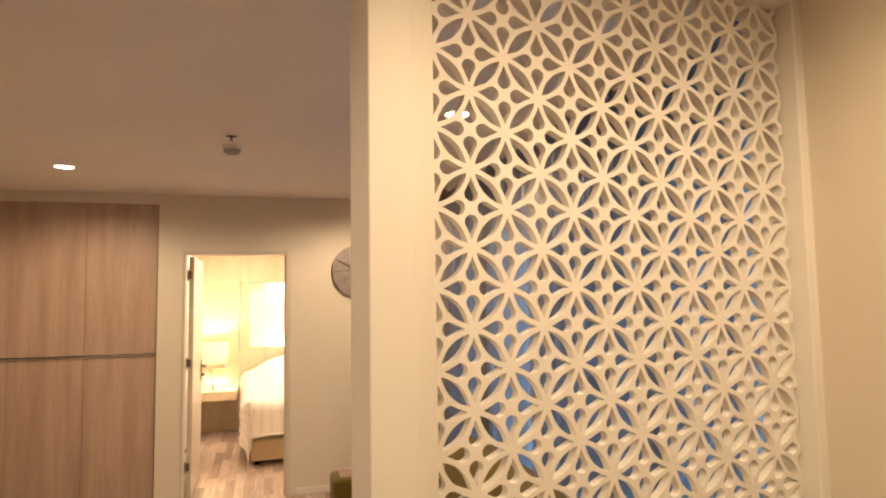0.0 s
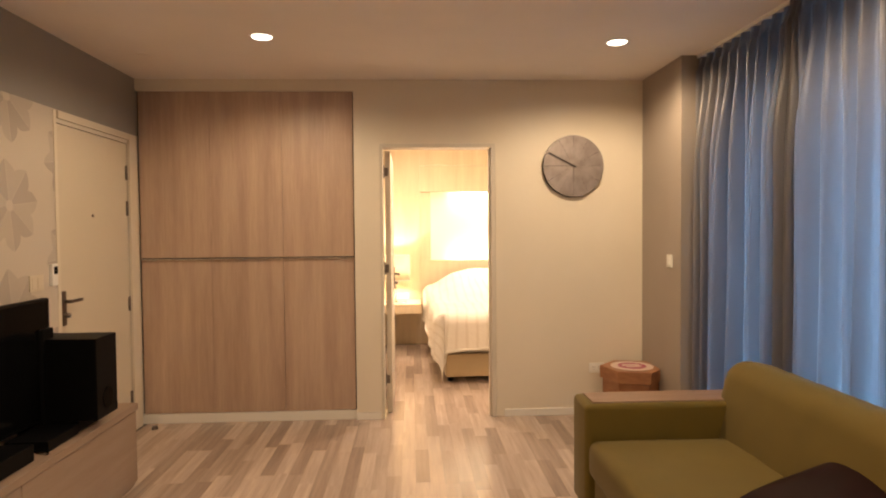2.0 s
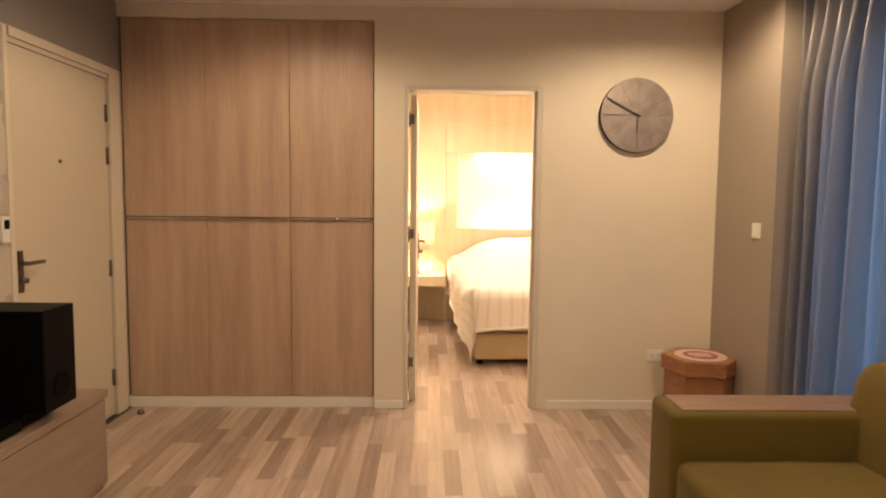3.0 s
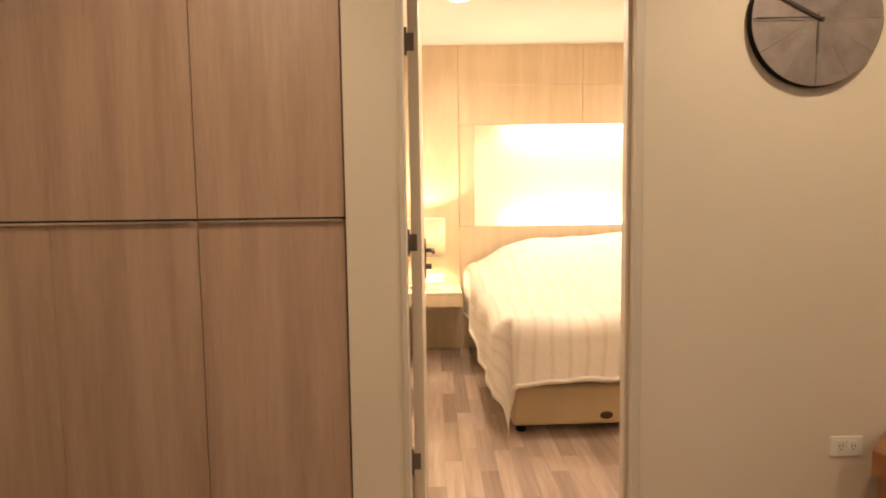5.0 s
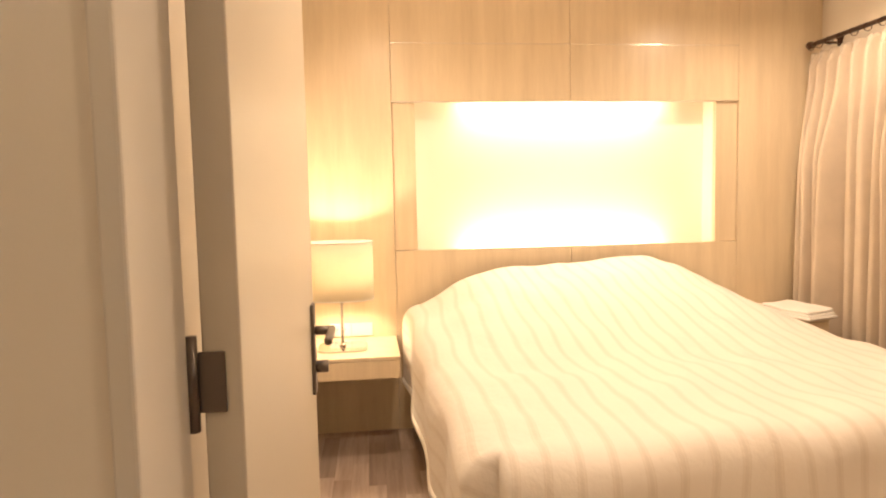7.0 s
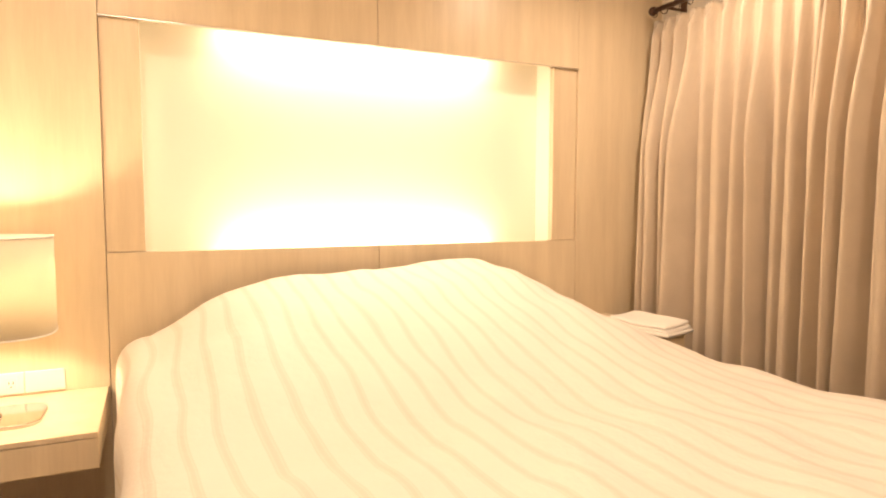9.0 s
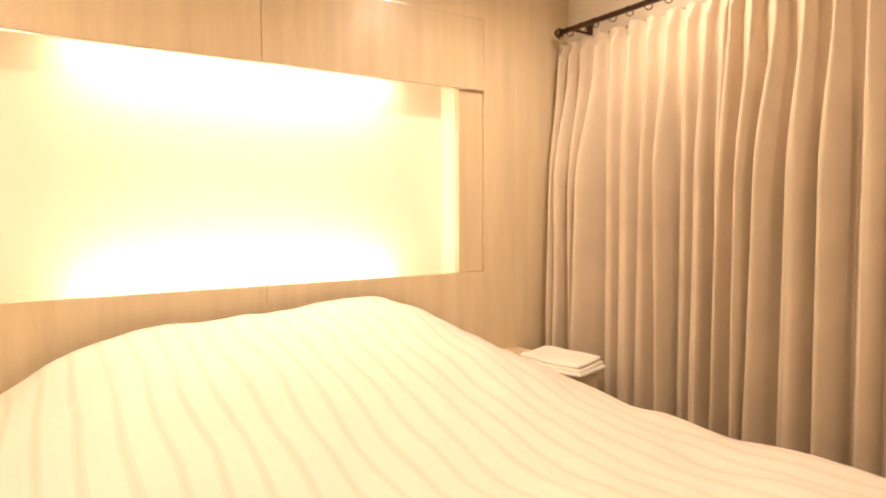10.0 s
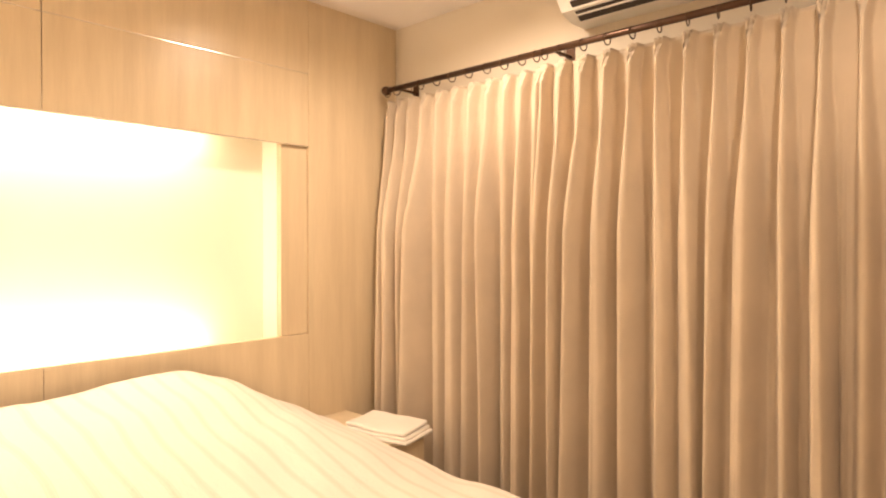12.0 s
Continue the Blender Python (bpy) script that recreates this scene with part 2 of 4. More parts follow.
structure("ceiling_bedroom", box(BX0 - 0.12, BX1 + 0.15, WY + 0.12, BY + 0.3, CEIL_B, CEIL_B + 0.12), M_CEIL, "painted plaster bedroom ceiling")
structure("wall_back", box(WX0 - 0.2, WX1 + 0.4, BACK - 0.15, BACK, 0, CEIL), M_WALL)
# left wall: opening for the entrance door
wall_with_hole("wall_left", "x", WX0 - 0.15, WX0, BACK, WY + 0.6, 0, 2.110, (4.484, 5.362, 0, 2.060), M_PAPER, "wall with pale patterned wallpaper")
structure("wall_left_band", box(WX0 - 0.15, WX0, BACK, WY + 0.62, 2.110, CEIL), M_WALL_GREY, "grey painted band above the wallpaper")
structure("wall_entrance_outside", box(WX0 - 0.35, WX0 - 0.15, 4.3, 5.5, 0, 2.1), M_WALL)
# wall with bedroom door, closet alcove on its left
bm = box(-0.418, -0.215, WY, WY + 0.12, 0, CEIL + 0.1)
box(0.612, 1.748, WY, WY + 0.12, 0, CEIL + 0.1, bm=bm)
box(-0.215, 0.612, WY, WY + 0.12, 2.035, CEIL + 0.1, bm=bm)
box(WX0, -0.418, WY, WY + 0.12, 2.437, CEIL + 0.1, bm=bm)
structure("wall_north", bm, M_WALL, "cream painted wall around the bedroom doorway")
structure("wall_closet_back", box(WX0 - 0.15, BX0, WY + 0.62, WY + 0.70, 0, CEIL_B), M_WALL)
structure("wall_closet_side", box(-0.430, -0.418, WY + 0.12, WY + 0.62, 0, CEIL_B), M_WALL)
structure("wall_return", box(1.748, WX1 + 0.15, 4.82, WY, 0, CEIL), M_RETURN, "taupe pier beside the curtain, darker than the cream wall")
wall_with_hole("wall_window", "x", WX1, WX1 + 0.15, 1.28, 4.80, 0, CEIL, (1.4, 4.6, 0.05, 2.08), M_WALL, "wall with the balcony window")
structure("wall_right_entry", box(1.690, WX1 + 0.15, BACK, 1.28, 0, CEIL), M_WALL, "cream painted wall beside the screen")
# bedroom shell
structure("wall_bed_left", box(BX0 - 0.12, BX0, WY + 0.70, BY + 0.3, 0, CEIL_B), M_WALL, "cream painted bedroom wall")
structure("wall_bed_left_near", box(BX0 - 0.002, BX0 + 0.01, WY + 0.12, WY + 0.70, 0, CEIL_B), M_WALL)
structure("wall_bed_right", box(BX1, BX1 + 0.15, WY + 0.12, BY + 0.3, 0, CEIL_B), M_WALL, "cream painted wall above the curtain")
structure("wall_bed_south", box(1.748, BX1 + 0.15, WY, WY + 0.12, 0, CEIL_B), M_WALL)
structure("wall_bed_back", box(BX0 - 0.12, BX1, BY + 0.20, BY + 0.3, 0, CEIL_B), M_WALL)

# baseboards and plinth
bm = box(0.692, 1.748, WY - 0.012, WY, 0, 0.055, 0.003)
structure("baseboard", bm, M_WHITE, "white painted baseboard")
structure("baseboard_1", box(-0.418, -0.235, WY - 0.012, WY, 0, 0.055, 0.003), M_WHITE)
structure("baseboard_2", box(1.736, 1.748, 4.80, WY - 0.012, 0, 0.055, 0.003), M_WHITE)

# bedroom door frame
fr = structure("door_frame", box(-0.228, -0.207, WY - 0.010, WY + 0.13, 0, 2.05, 0.003), M_FRAME, "thin greige bedroom door frame")
part("jamb", box(0.597, 0.630, WY - 0.010, WY + 0.13, 0, 2.05, 0.003), M_FRAME, fr)
part("head", box(-0.207, 0.597, WY - 0.0095, WY + 0.1295, 2.02, 2.05, 0.003), M_FRAME, fr)
part("door_stop", box(0.583, 0.597, WY + 0.03, WY + 0.08, 0, 2.02, 0.002), M_FRAME, fr)
part("strike_plate", box(0.592, 0.5965, WY + 0.082, WY + 0.108, 0.95, 1.09, 0.002), M_ALU, fr, "bright steel strike plate with two slots")
for z in (0.985, 1.042):
    part("strike_slot", box(0.5905, 0.5925, WY + 0.087, WY + 0.103, z - 0.014, z + 0.014), M_STEEL, fr)


def lever(parent, y, z, side, length=0.12):
    """Lever handle with long back plate, on a face looking along x."""
    h = part("door_handle", box(0, 0.008, -0.018, 0.018, z - 0.11, z + 0.09, 0.003), M_STEEL, parent, "brushed steel lever handle on long plate")
    h.matrix_local = pose(0, y, 0)
    stem = cyl(0.010, 0.0, 0.045, 16, m=pose(0.004, 0, z + 0.03, 0, 90, 0))
    part("stem", stem, M_STEEL, h, smooth=True)
    arm = box(0.036, 0.052, -0.010 if side > 0 else -length, length if side > 0 else 0.010, z + 0.021, z + 0.039, 0.006)
    part("lever", arm, M_STEEL, h, smooth=True)
    part("lock_cylinder", cyl(0.014, 0.0, 0.03, 20, m=pose(0.004, 0, z - 0.05, 0, 90, 0)), M_STEEL, h, smooth=True)
    return h


# bedroom door leaf, open 90 degrees against the side
leaf = thing("bedroom_door", "cream painted flush bedroom door standing open", "door", (-0.196, WY + 0.138, 0.006))
slab = part("slab", box(0.0, 0.04, 0.004, 0.772, 0, 2.005, 0.002), M_DOOR, leaf)
h = lever(leaf, 0.715, 0.99, -1)
h.location.x = 0.04
for z in (0.26, 1.112, 1.85):
    hg = part("hinge", box(-0.004, 0.024, -0.0005, 0.0035, z - 0.032, z + 0.032, 0.001), M_STEEL, leaf, "steel butt hinge")
    part("knuckle", cyl(0.006, z - 0.05, z + 0.05, 12, m=pose(-0.008, -0.004, 0)), M_STEEL, hg, smooth=True)

# entrance door with frame
ef = structure("door_1", box(WX0, WX0 + 0.014, 5.362, 5.478, 0, 2.104, 0.003), M_DOORFRAME, "white painted entrance door frame")
part("frame_side", box(WX0, WX0 + 0.005, 4.452, 4.484, 0, 2.104, 0.003), M_DOORFRAME, ef)
part("frame_head", box(WX0, WX0 + 0.014, 4.484, 5.362, 2.060, 2.104, 0.003), M_DOORFRAME, ef)
part("frame_rebate", box(WX0 - 0.008, WX0 - 0.001, 4.484, 5.362, 2.036, 2.060, 0.002), M_FRAME, ef)
ed = thing("entrance_door", "cream painted flush entrance door, closed", "door", (WX0 - 0.010, 4.487, 0.006))
part("slab", box(-0.04, 0.0, 0, 0.872, 0, 2.028, 0.002), M_DOOR, ed)
lever(ed, 0.042, 0.985, 1)
part("peephole", cyl(0.010, 0, 0.006, 20, m=pose(0, 0.390, 1.514, 0, 90, 0)), M_STEEL, ed, "small steel door viewer", smooth=True)
for z in (0.235, 0.905, 1.575, 1.825):
    hg = part("hinge", cyl(0.009, z - 0.05, z + 0.05, 14, m=pose(0.006, 0.858, 0)), M_STEEL, ed, "steel door hinge", smooth=True)
ds = thing("door_stopper", "small dark metal door stop on the floor", "door stop", (-1.85, 5.38, 0.0))
part("dome", lathe([(0.022, 0), (0.022, 0.012), (0.016, 0.024), (0.006, 0.028)], 20), M_STEEL, ds, smooth=True)

# ---- closet ----
closet = thing("wardrobe", "built-in wardrobe with pale elm laminate doors", "wardrobe", (-1.985, WY + 0.018, 0))
part("body", box(0.0, 1.563, 0.024, 0.55, 0.07, 2.436), M_DARK, closet)
part("plinth", box(0.0, 1.565, -0.006, 0.03, 0, 0.068, 0.002), M_WHITE, closet, "white painted plinth")
CX = [0.012, 0.520, 1.040, 1.560]
for k in range(3):
    a, b = CX[k] + (0.0006 if k == 1 else 0.0015), CX[k + 1] - (0.0006 if k == 0 else 0.0015)
    part("door", box(a, b, 0, 0.02, 0.072, 1.2135, 0.0015), M_CLOSET, closet)
    part("door", box(a, b, 0, 0.02, 1.2225, 2.434, 0.0015), M_CLOSET, closet)
for a, b in ((0.014, 1.028), (1.043, 1.553)):
    g = part("pull_profile", box(a, b, -0.014, 0.004, 1.2130, 1.2160, 0.001), M_ALU, closet, "slim aluminium edge pull")
    part("lip", box(a, b, -0.0165, -0.0135, 1.2075, 1.2162, 0.001), M_ALU, g)

# ---- bedroom feature wall ----
PX0, PX1, PXM = 0.108, 2.166, 1.137
fw = structure("wall_feature", box(BX0, PX0 - 0.002, BY, BY + 0.20, 0, CEIL_B, 0.001), M_OAK, "pale oak veneer panelled wall with lit niche")


def panel(x0, x1, z0, z1, y=BY, depth=0.03):
    part("panel", box(x0 + 0.0003, x1 - 0.0003, y, y + depth, z0 + 0.0003, z1 - 0.0003, 0.0008), M_OAK, fw)


NX0, NX1, NZ0, NZ1, PZ = 0.236, 2.032, 1.035, 1.868, 2.192
panel(PX1 + 0.001, BX1, 0, CEIL_B, BY, 0.2)
for x0, x1 in ((PX0, PXM - 0.001), (PXM + 0.001, PX1)):
    panel(x0, x1, NZ1 + 0.001, PZ - 0.001)
    panel(x0, x1, PZ + 0.001, CEIL_B)
    panel(x0, x1, 0.0, NZ0 - 0.001)
panel(PX0, NX0, NZ0 + 0.001, NZ1 - 0.001, BY + 0.012)
panel(NX1, PX1, NZ0 + 0.001, NZ1 - 0.001, BY + 0.012)
part("edge_strip", box(PX0, PX1, BY - 0.003, BY + 0.004, NZ1 - 0.002, NZ1 + 0.002), M_ALU, fw, "thin bright edge strip")
part("edge_strip", box(PX0, PX1, BY + 0.001, BY + 0.004, PZ - 0.0015, PZ + 0.0015), M_ALU, fw)
part("niche_back", box(NX0 - 0.01, NX1 + 0.01, BY + 0.16, BY + 0.19, NZ0 - 0.097, NZ1 + 0.099), M_NICHE, fw, "cream painted niche back")
part("niche_side", box(NX0 - 0.01, NX0, BY + 0.044, BY + 0.16, NZ0 - 0.097, NZ1 + 0.099), M_NICHE, fw)
part("niche_side", box(NX1, NX1 + 0.01, BY + 0.044, BY + 0.16, NZ0 - 0.097, NZ1 + 0.099), M_NICHE, fw)
part("niche_top", box(NX0, NX1, BY + 0.032, BY + 0.16, NZ1 + 0.089, NZ1 + 0.099), M_NICHE, fw)
part("niche_floor", box(NX0, NX1, BY + 0.032, BY + 0.16, NZ0 - 0.097, NZ0 - 0.087), M_NICHE, fw)

# ---- lattice screen ----
def leaf_hole(cx, cz, ang, half, width, n=7):
    pts = []
    for s in (1, -1):
        for k in range(n):
            t = -1 + 2 * k / n
            pts.append((s * t * half, s * width * (1 - t * t)))
    ca, sa = math.cos(ang), math.sin(ang)
    return [(cx + x * ca - z * sa, cz + x * sa + z * ca) for x, z in pts]


def clipped(poly, x0, x1, z0, z1):
    """Polygon cut to a rectangle."""
    for axis, lim, sign in ((0, x0, 1), (0, x1, -1), (1, z0, 1), (1, z1, -1)):
        out = []
        for p, q in zip(poly, poly[1:] + poly[:1]):
            dp, dq = sign * (p[axis] - lim), sign * (q[axis] - lim)
            if dp >= 0:
                out.append(p)
            if dp * dq < 0:
                f = dp / (dp - dq)
                out.append((p[0] + f * (q[0] - p[0]), p[1] + f * (q[1] - p[1])))
        poly = out
        if len(poly) < 3:
            return []
    area = sum(p[0] * q[1] - q[0] * p[1] for p, q in zip(poly, poly[1:] + poly[:1])) / 2
    return poly if abs(area) > 2e-5 else []


def lattice_panel(name, x0, z0, nx, nz, parity, h, thick, parent, material):
    """Pierced board of square cells: a leaf slot along each cell's diagonal, drop-shaped holes round its other corners."""
    drop = [(0.80 * h, 0.0), (0.70 * h, 0.032 * h), (0.58 * h, 0.094 * h)] + [(0.355 * h + 0.188 * h * math.cos(radians(a)), 0.188 * h * math.sin(radians(a))) for a in range(50, 179, 16)] + [(0.167 * h, 0.0)]
    # outer loop of a cell with nodes at (0, 0) and (h, h), hole centres at (h, 0) and (0, h)
    loop = [(0, 0)] + [(h - x, y) for x, y in drop] + [(h, 0)] + [(h - y, x) for x, y in reversed(drop)] + [(h, h)]
    loop += [(x, h - y) for x, y in drop] + [(0, h)] + [(y, h - x) for x, y in reversed(drop)]
    slot = leaf_hole(h / 2, h / 2, math.pi / 4, h * 0.545, h * 0.168)
    # the slot joins the outer loop, so that each cell is two simple halves
    half = len(slot) // 2
    tip_a, tip_b = slot[0], slot[half]
    corner = loop.index((h, h))
    if sum(y - x for x, y in slot[1:half]) > 0:
        keep_low, keep_up = slot[half + 1:], slot[1:half]
    else:
        keep_low, keep_up = slot[1:half][::-1], slot[half + 1:][::-1]
    low_side = sorted(keep_low, key=lambda p: -(p[0] + p[1]))
    up_side = sorted(keep_up, key=lambda p: p[0] + p[1])
    ends = sorted((tip_a, tip_b), key=lambda p: p[0] + p[1])
    lower = loop[: corner + 1] + [ends[1]] + low_side + [ends[0]]
    upper = loop[corner:] + [(0, 0), ends[0]] + up_side + [ends[1]]
    verts, faces = [], []
    for i in range(nx):
        for j in range(nz):
            flip = (i + j) % 2 != parity
            for poly in (lower, upper):
                pts = [((h - x) if flip else x, y) for x, y in poly]
                if flip:
                    pts = pts[::-1]
                m = len(pts)
                base = len(verts)
                for y in (-thick / 2, thick / 2):
                    verts += [(x0 + i * h + p, y, z0 + j * h + q) for p, q in pts]
                faces.append(tuple(base + q for q in range(m)))
                faces.append(tuple(base + m + q for q in reversed(range(m))))
                for q in range(m):
                    (ax, ay), (bx, by) = pts[q], pts[(q + 1) % m]
                    seam = any(abs(u - e) < 1e-9 and abs(v - e) < 1e-9 for u, v in ((ax, bx), (ay, by)) for e in (0, h))
                    node = any(abs(u) < 1e-9 and abs(v) < 1e-9 or abs(u - h) < 1e-9 and abs(v - h) < 1e-9 for u, v in (((h - ax) if flip else ax, ay), ((h - bx) if flip else bx, by)))
                    if not seam and not node:
                        faces.append((base + q, base + m + q, base + m + (q + 1) % m, base + (q + 1) % m))
    me = bpy.data.meshes.new(name)
    me.from_pydata(verts, [], faces)
    me.update()
    me.materials.append(material)
    ob = new(name, me)
    ob.parent = parent
    return ob


LH, LV = 0.0777, 0.0770
scr = thing("lattice_screen", "white lacquered partition screen with pierced flower lattice", "screen", (0.7288, 1.1038, 0), rz=6.56)
LW, LZ0, LZ1 = 12 * LH, 0.1085, 0.1085 + 29 * LV
part("post", box(-0.139, -0.053, -0.045, 0.085, 0, CEIL, 0.004), M_SCREEN, scr)
part("post", box(LW + 0.002, LW + 0.050, -0.045, 0.085, 0, CEIL, 0.004), M_SCREEN, scr)
part("bead", box(-0.053, -0.001, -0.010, 0.050, LZ0, LZ1, 0.003), M_SCREEN, scr)
part("head_rail", box(-0.053, LW + 0.002, -0.045, 0.085, LZ1, CEIL, 0.004), M_SCREEN, scr)
part("bottom_rail", box(-0.053, LW + 0.002, -0.045, 0.085, 0, LZ0, 0.004), M_SCREEN, scr)
lat = lattice_panel("lattice", 0.0, 0.0, 12, 29, 0, LH, 0.022, scr, M_SCREEN)
lat.location = (0, 0.011, LZ0)
lat.scale = (1, 1, LV / LH)

# ---- sofa ----
sofa = thing("sofa", "olive green fabric sofa with wood-inlaid arm", "sofa", (0.815, 1.905, 0))


def cushion_box(x0, x1, y0, y1, z0, z1, r, seg=4, puff=0.0):
    bm = box(x0, x1, y0, y1, z0, z1, r, seg)
    if puff:
        bmesh.ops.subdivide_edges(bm, edges=[e for e in bm.edges if e.calc_length() > 0.12], cuts=8, use_grid_fill=True)
        cx, cy = (x0 + x1) / 2, (y0 + y1) / 2
        for v in bm.verts:
            fx, fy = (v.co.x - cx) / (x1 - x0) * 2, (v.co.y - cy) / (y1 - y0) * 2
            k = max(0, 1 - fx ** 4) * max(0, 1 - fy ** 4)
            if v.co.z > (z0 + z1) / 2:
                v.co.z += puff * k + 0.004 * noise.noise(v.co * 7)
    return bm


part("arm", cushion_box(0.0, 0.86, 1.835, 2.072, 0.06, 0.58, 0.028), M_OLIVE, sofa, smooth=True)
part("arm_inset", box(0.045, 0.80, 1.868, 2.045, 0.578, 0.586, 0.003), M_ARMWOOD, sofa, "dark walnut strip let into the arm")
part("arm", cushion_box(0.0, 0.86, -0.25, 0.0, 0.06, 0.58, 0.028), M_OLIVE, sofa, smooth=True)
part("base", cushion_box(0.04, 0.92, 0.0, 1.835, 0.06, 0.25, 0.015), M_OLIVE, sofa, smooth=True)
for k in range(2):
    part("seat_cushion", cushion_box(0.005, 0.72, 0.918 * k + 0.004, 0.918 * k + 0.914, 0.245, 0.420, 0.045, 5, 0.012), M_OLIVE, sofa, smooth=True)
back = cushion_box(-0.15, 0.15, 0.005, 1.98, -0.30, 0.22, 0.11, 6, 0.0)
bmesh.ops.transform(back, matrix=pose(0.83, 0, 0.54, 0, 13, 0), verts=back.verts)
part("backrest", back, M_OLIVE, sofa, smooth=True)
for x in (0.06, 0.82):
    for y in (-0.2, 2.03):
        part("leg", cyl(0.02, 0, 0.065, 16, 0.024, m=pose(x, y, 0)), M_BLACK, sofa, "short black leg", smooth=True)


def throw_pillow(name, label, at, rot, w, hgt, t, material):
    ob = thing(name, label, "cushion")
    bm = bmesh.new()
    n = 18
    for side in (1, -1):
        g = [[None] * (n + 1) for _ in range(n + 1)]
        for i in range(n + 1):
            for j in range(n + 1):
                u, v = 2 * i / n - 1, 2 * j / n - 1
                e = max(0, (1 - u * u)) ** 0.5 * max(0, (1 - v * v)) ** 0.5
                pin = 1 - 0.10 * (1 - abs(u)) * abs(v) ** 3, 1 - 0.10 * (1 - abs(v)) * abs(u) ** 3
                z = side * t / 2 * e ** 0.8 + 0.010 * noise.noise((u * 2.2, v * 2.2, side)) * e
                g[i][j] = bm.verts.new((u * w / 2 * pin[1], v * hgt / 2 * pin[0], z))
        for i in range(n):
            for j in range(n):
                q = (g[i][j], g[i + 1][j], g[i + 1][j + 1], g[i][j + 1])
                bm.faces.new(q if side > 0 else q[::-1])
    bmesh.ops.remove_doubles(bm, verts=bm.verts, dist=0.0005)
    part("cover", bm, material, ob, smooth=True)
    ob.matrix_world = pose(*at, *rot)
    return ob


throw_pillow("leather_cushion", "dark brown leather cushion lying on the sofa", (1.535, 2.84, 0.505), (3, -16, 4), 0.78, 0.48, 0.17, M_LEATHER)
M_STRIPE = fabric("red striped cotton", (0.5, 0.08, 0.06), 0.85)
wv = nodes(M_STRIPE)[0].new("ShaderNodeTexWave")
wv.inputs["Scale"].default_value = 9.0
nodes(M_STRIPE)[1].new(coords(M_STRIPE), wv.inputs["Vector"])
tint(M_STRIPE, ramp(M_STRIPE, wv.outputs["Fac"], [(0.45, (0.50, 0.09, 0.07)), (0.55, (0.70, 0.55, 0.44))]))
throw_pillow("striped_cushion", "red and cream striped cushion on the sofa", (1.405, 2.35, 0.497), (4, -18, -4), 0.50, 0.42, 0.15, M_STRIPE)

# ---- hexagonal box by the wall ----
M_HEX = wood("printed wood-look carton", (0.42, 0.20, 0.09), (0.24, 0.09, 0.04), 0.4, (2, 2, 7), 0, 4)
M_MAGENTA = mat("magenta print", (0.42, 0.05, 0.13), 0.4)
M_PALE = mat("pale print", (0.74, 0.62, 0.56), 0.4)
hx = thing("hexagonal_box", "brown hexagonal box with round magenta print on its lid", "box", (1.585, 5.262, 0))
part("body", cyl(0.205, 0.0, 0.33, 6, m=pose(0, 0, 0, 0, 0, 15), bevel=0.004), M_HEX, hx)
part("lid", cyl(0.225, 0.325, 0.415, 6, m=pose(0, 0, 0, 0, 0, 15), bevel=0.006), M_HEX, hx)
part("print_disc", cyl(0.150, 0.415, 0.4165, 48), M_PALE, hx)
part("print_ring", cyl(0.100, 0.4165, 0.418, 48), M_MAGENTA, hx)
for a, w, y in ((0.06, 0.022, 0.035), (0.07, 0.020, 0.0), (0.05, 0.022, -0.035)):
    part("print_bar", box(-a, a, y - w / 2, y + w / 2, 0.418, 0.4192), M_PALE, hx)

# ---- wall clock ----
M_CLOCK = mat("grey brushed clock face", (0.27, 0.24, 0.23), 0.42, 0.35)
cv = coords(M_CLOCK, (3, 60, 3))
tint(M_CLOCK, ramp(M_CLOCK, noise_tex(M_CLOCK, cv, 4, 5), [(0.3, (0.23, 0.19, 0.18)), (0.7, (0.34, 0.285, 0.27))]))
ck = thing("wall_clock", "large round grey wall clock without numerals", "clock", (1.213, WY, 1.878))
ck.scale = (0.97, 0.72, 0.97)
part("rim", cyl(0.236, 0.0, 0.045, 72, m=pose(0, 0, 0, 90, 0, 0), bevel=0.004), M_BLACK, ck, "dark clock rim", smooth=False)
# face of twelve wedges at slightly different angles
for k in range(12):
    bm = bmesh.new()
    a0, a1 = radians(30 * k + 0.25), radians(30 * k + 29.75)
    arc = [(0.234 * math.cos(a0 + (a1 - a0) * i / 6), 0.234 * math.sin(a0 + (a1 - a0) * i / 6)) for i in range(7)]
    tilt = 0.0015 * ((k * 5) % 4)
    f0 = [bm.verts.new((0, -0.050, 0))] + [bm.verts.new((x, -0.0485 - tilt * (i / 6), z)) for i, (x, z) in enumerate(arc)]
    b0 = [bm.verts.new((v.co.x, -0.0455, v.co.z)) for v in f0]
    bm.faces.new(f0)
    for p in range(len(f0)):
        q = (p + 1) % len(f0)
        bm.faces.new((f0[q], f0[p], b0[p], b0[q]))
    part("face_wedge", bm, M_CLOCK, ck)
M_CLOCKDARK = mat("dark clock hand", (0.05, 0.035, 0.03), 0.4)


def hand(name, ang, length, w, y):
    bm = box(-w / 2, w / 2, y - 0.003, y, -0.02, length, 0.0008)
    bmesh.ops.transform(bm, matrix=pose(0, 0, 0, 0, ang, 0), verts=bm.verts)
    part(name, bm, M_CLOCKDARK if name != "hour_hand" else M_STEEL, ck)


hand("minute_hand", -62, 0.215, 0.011, -0.058)
hand("second_hand", -90, 0.225, 0.004, -0.064)
hand("hour_hand", 180, 0.125, 0.008, -0.054)

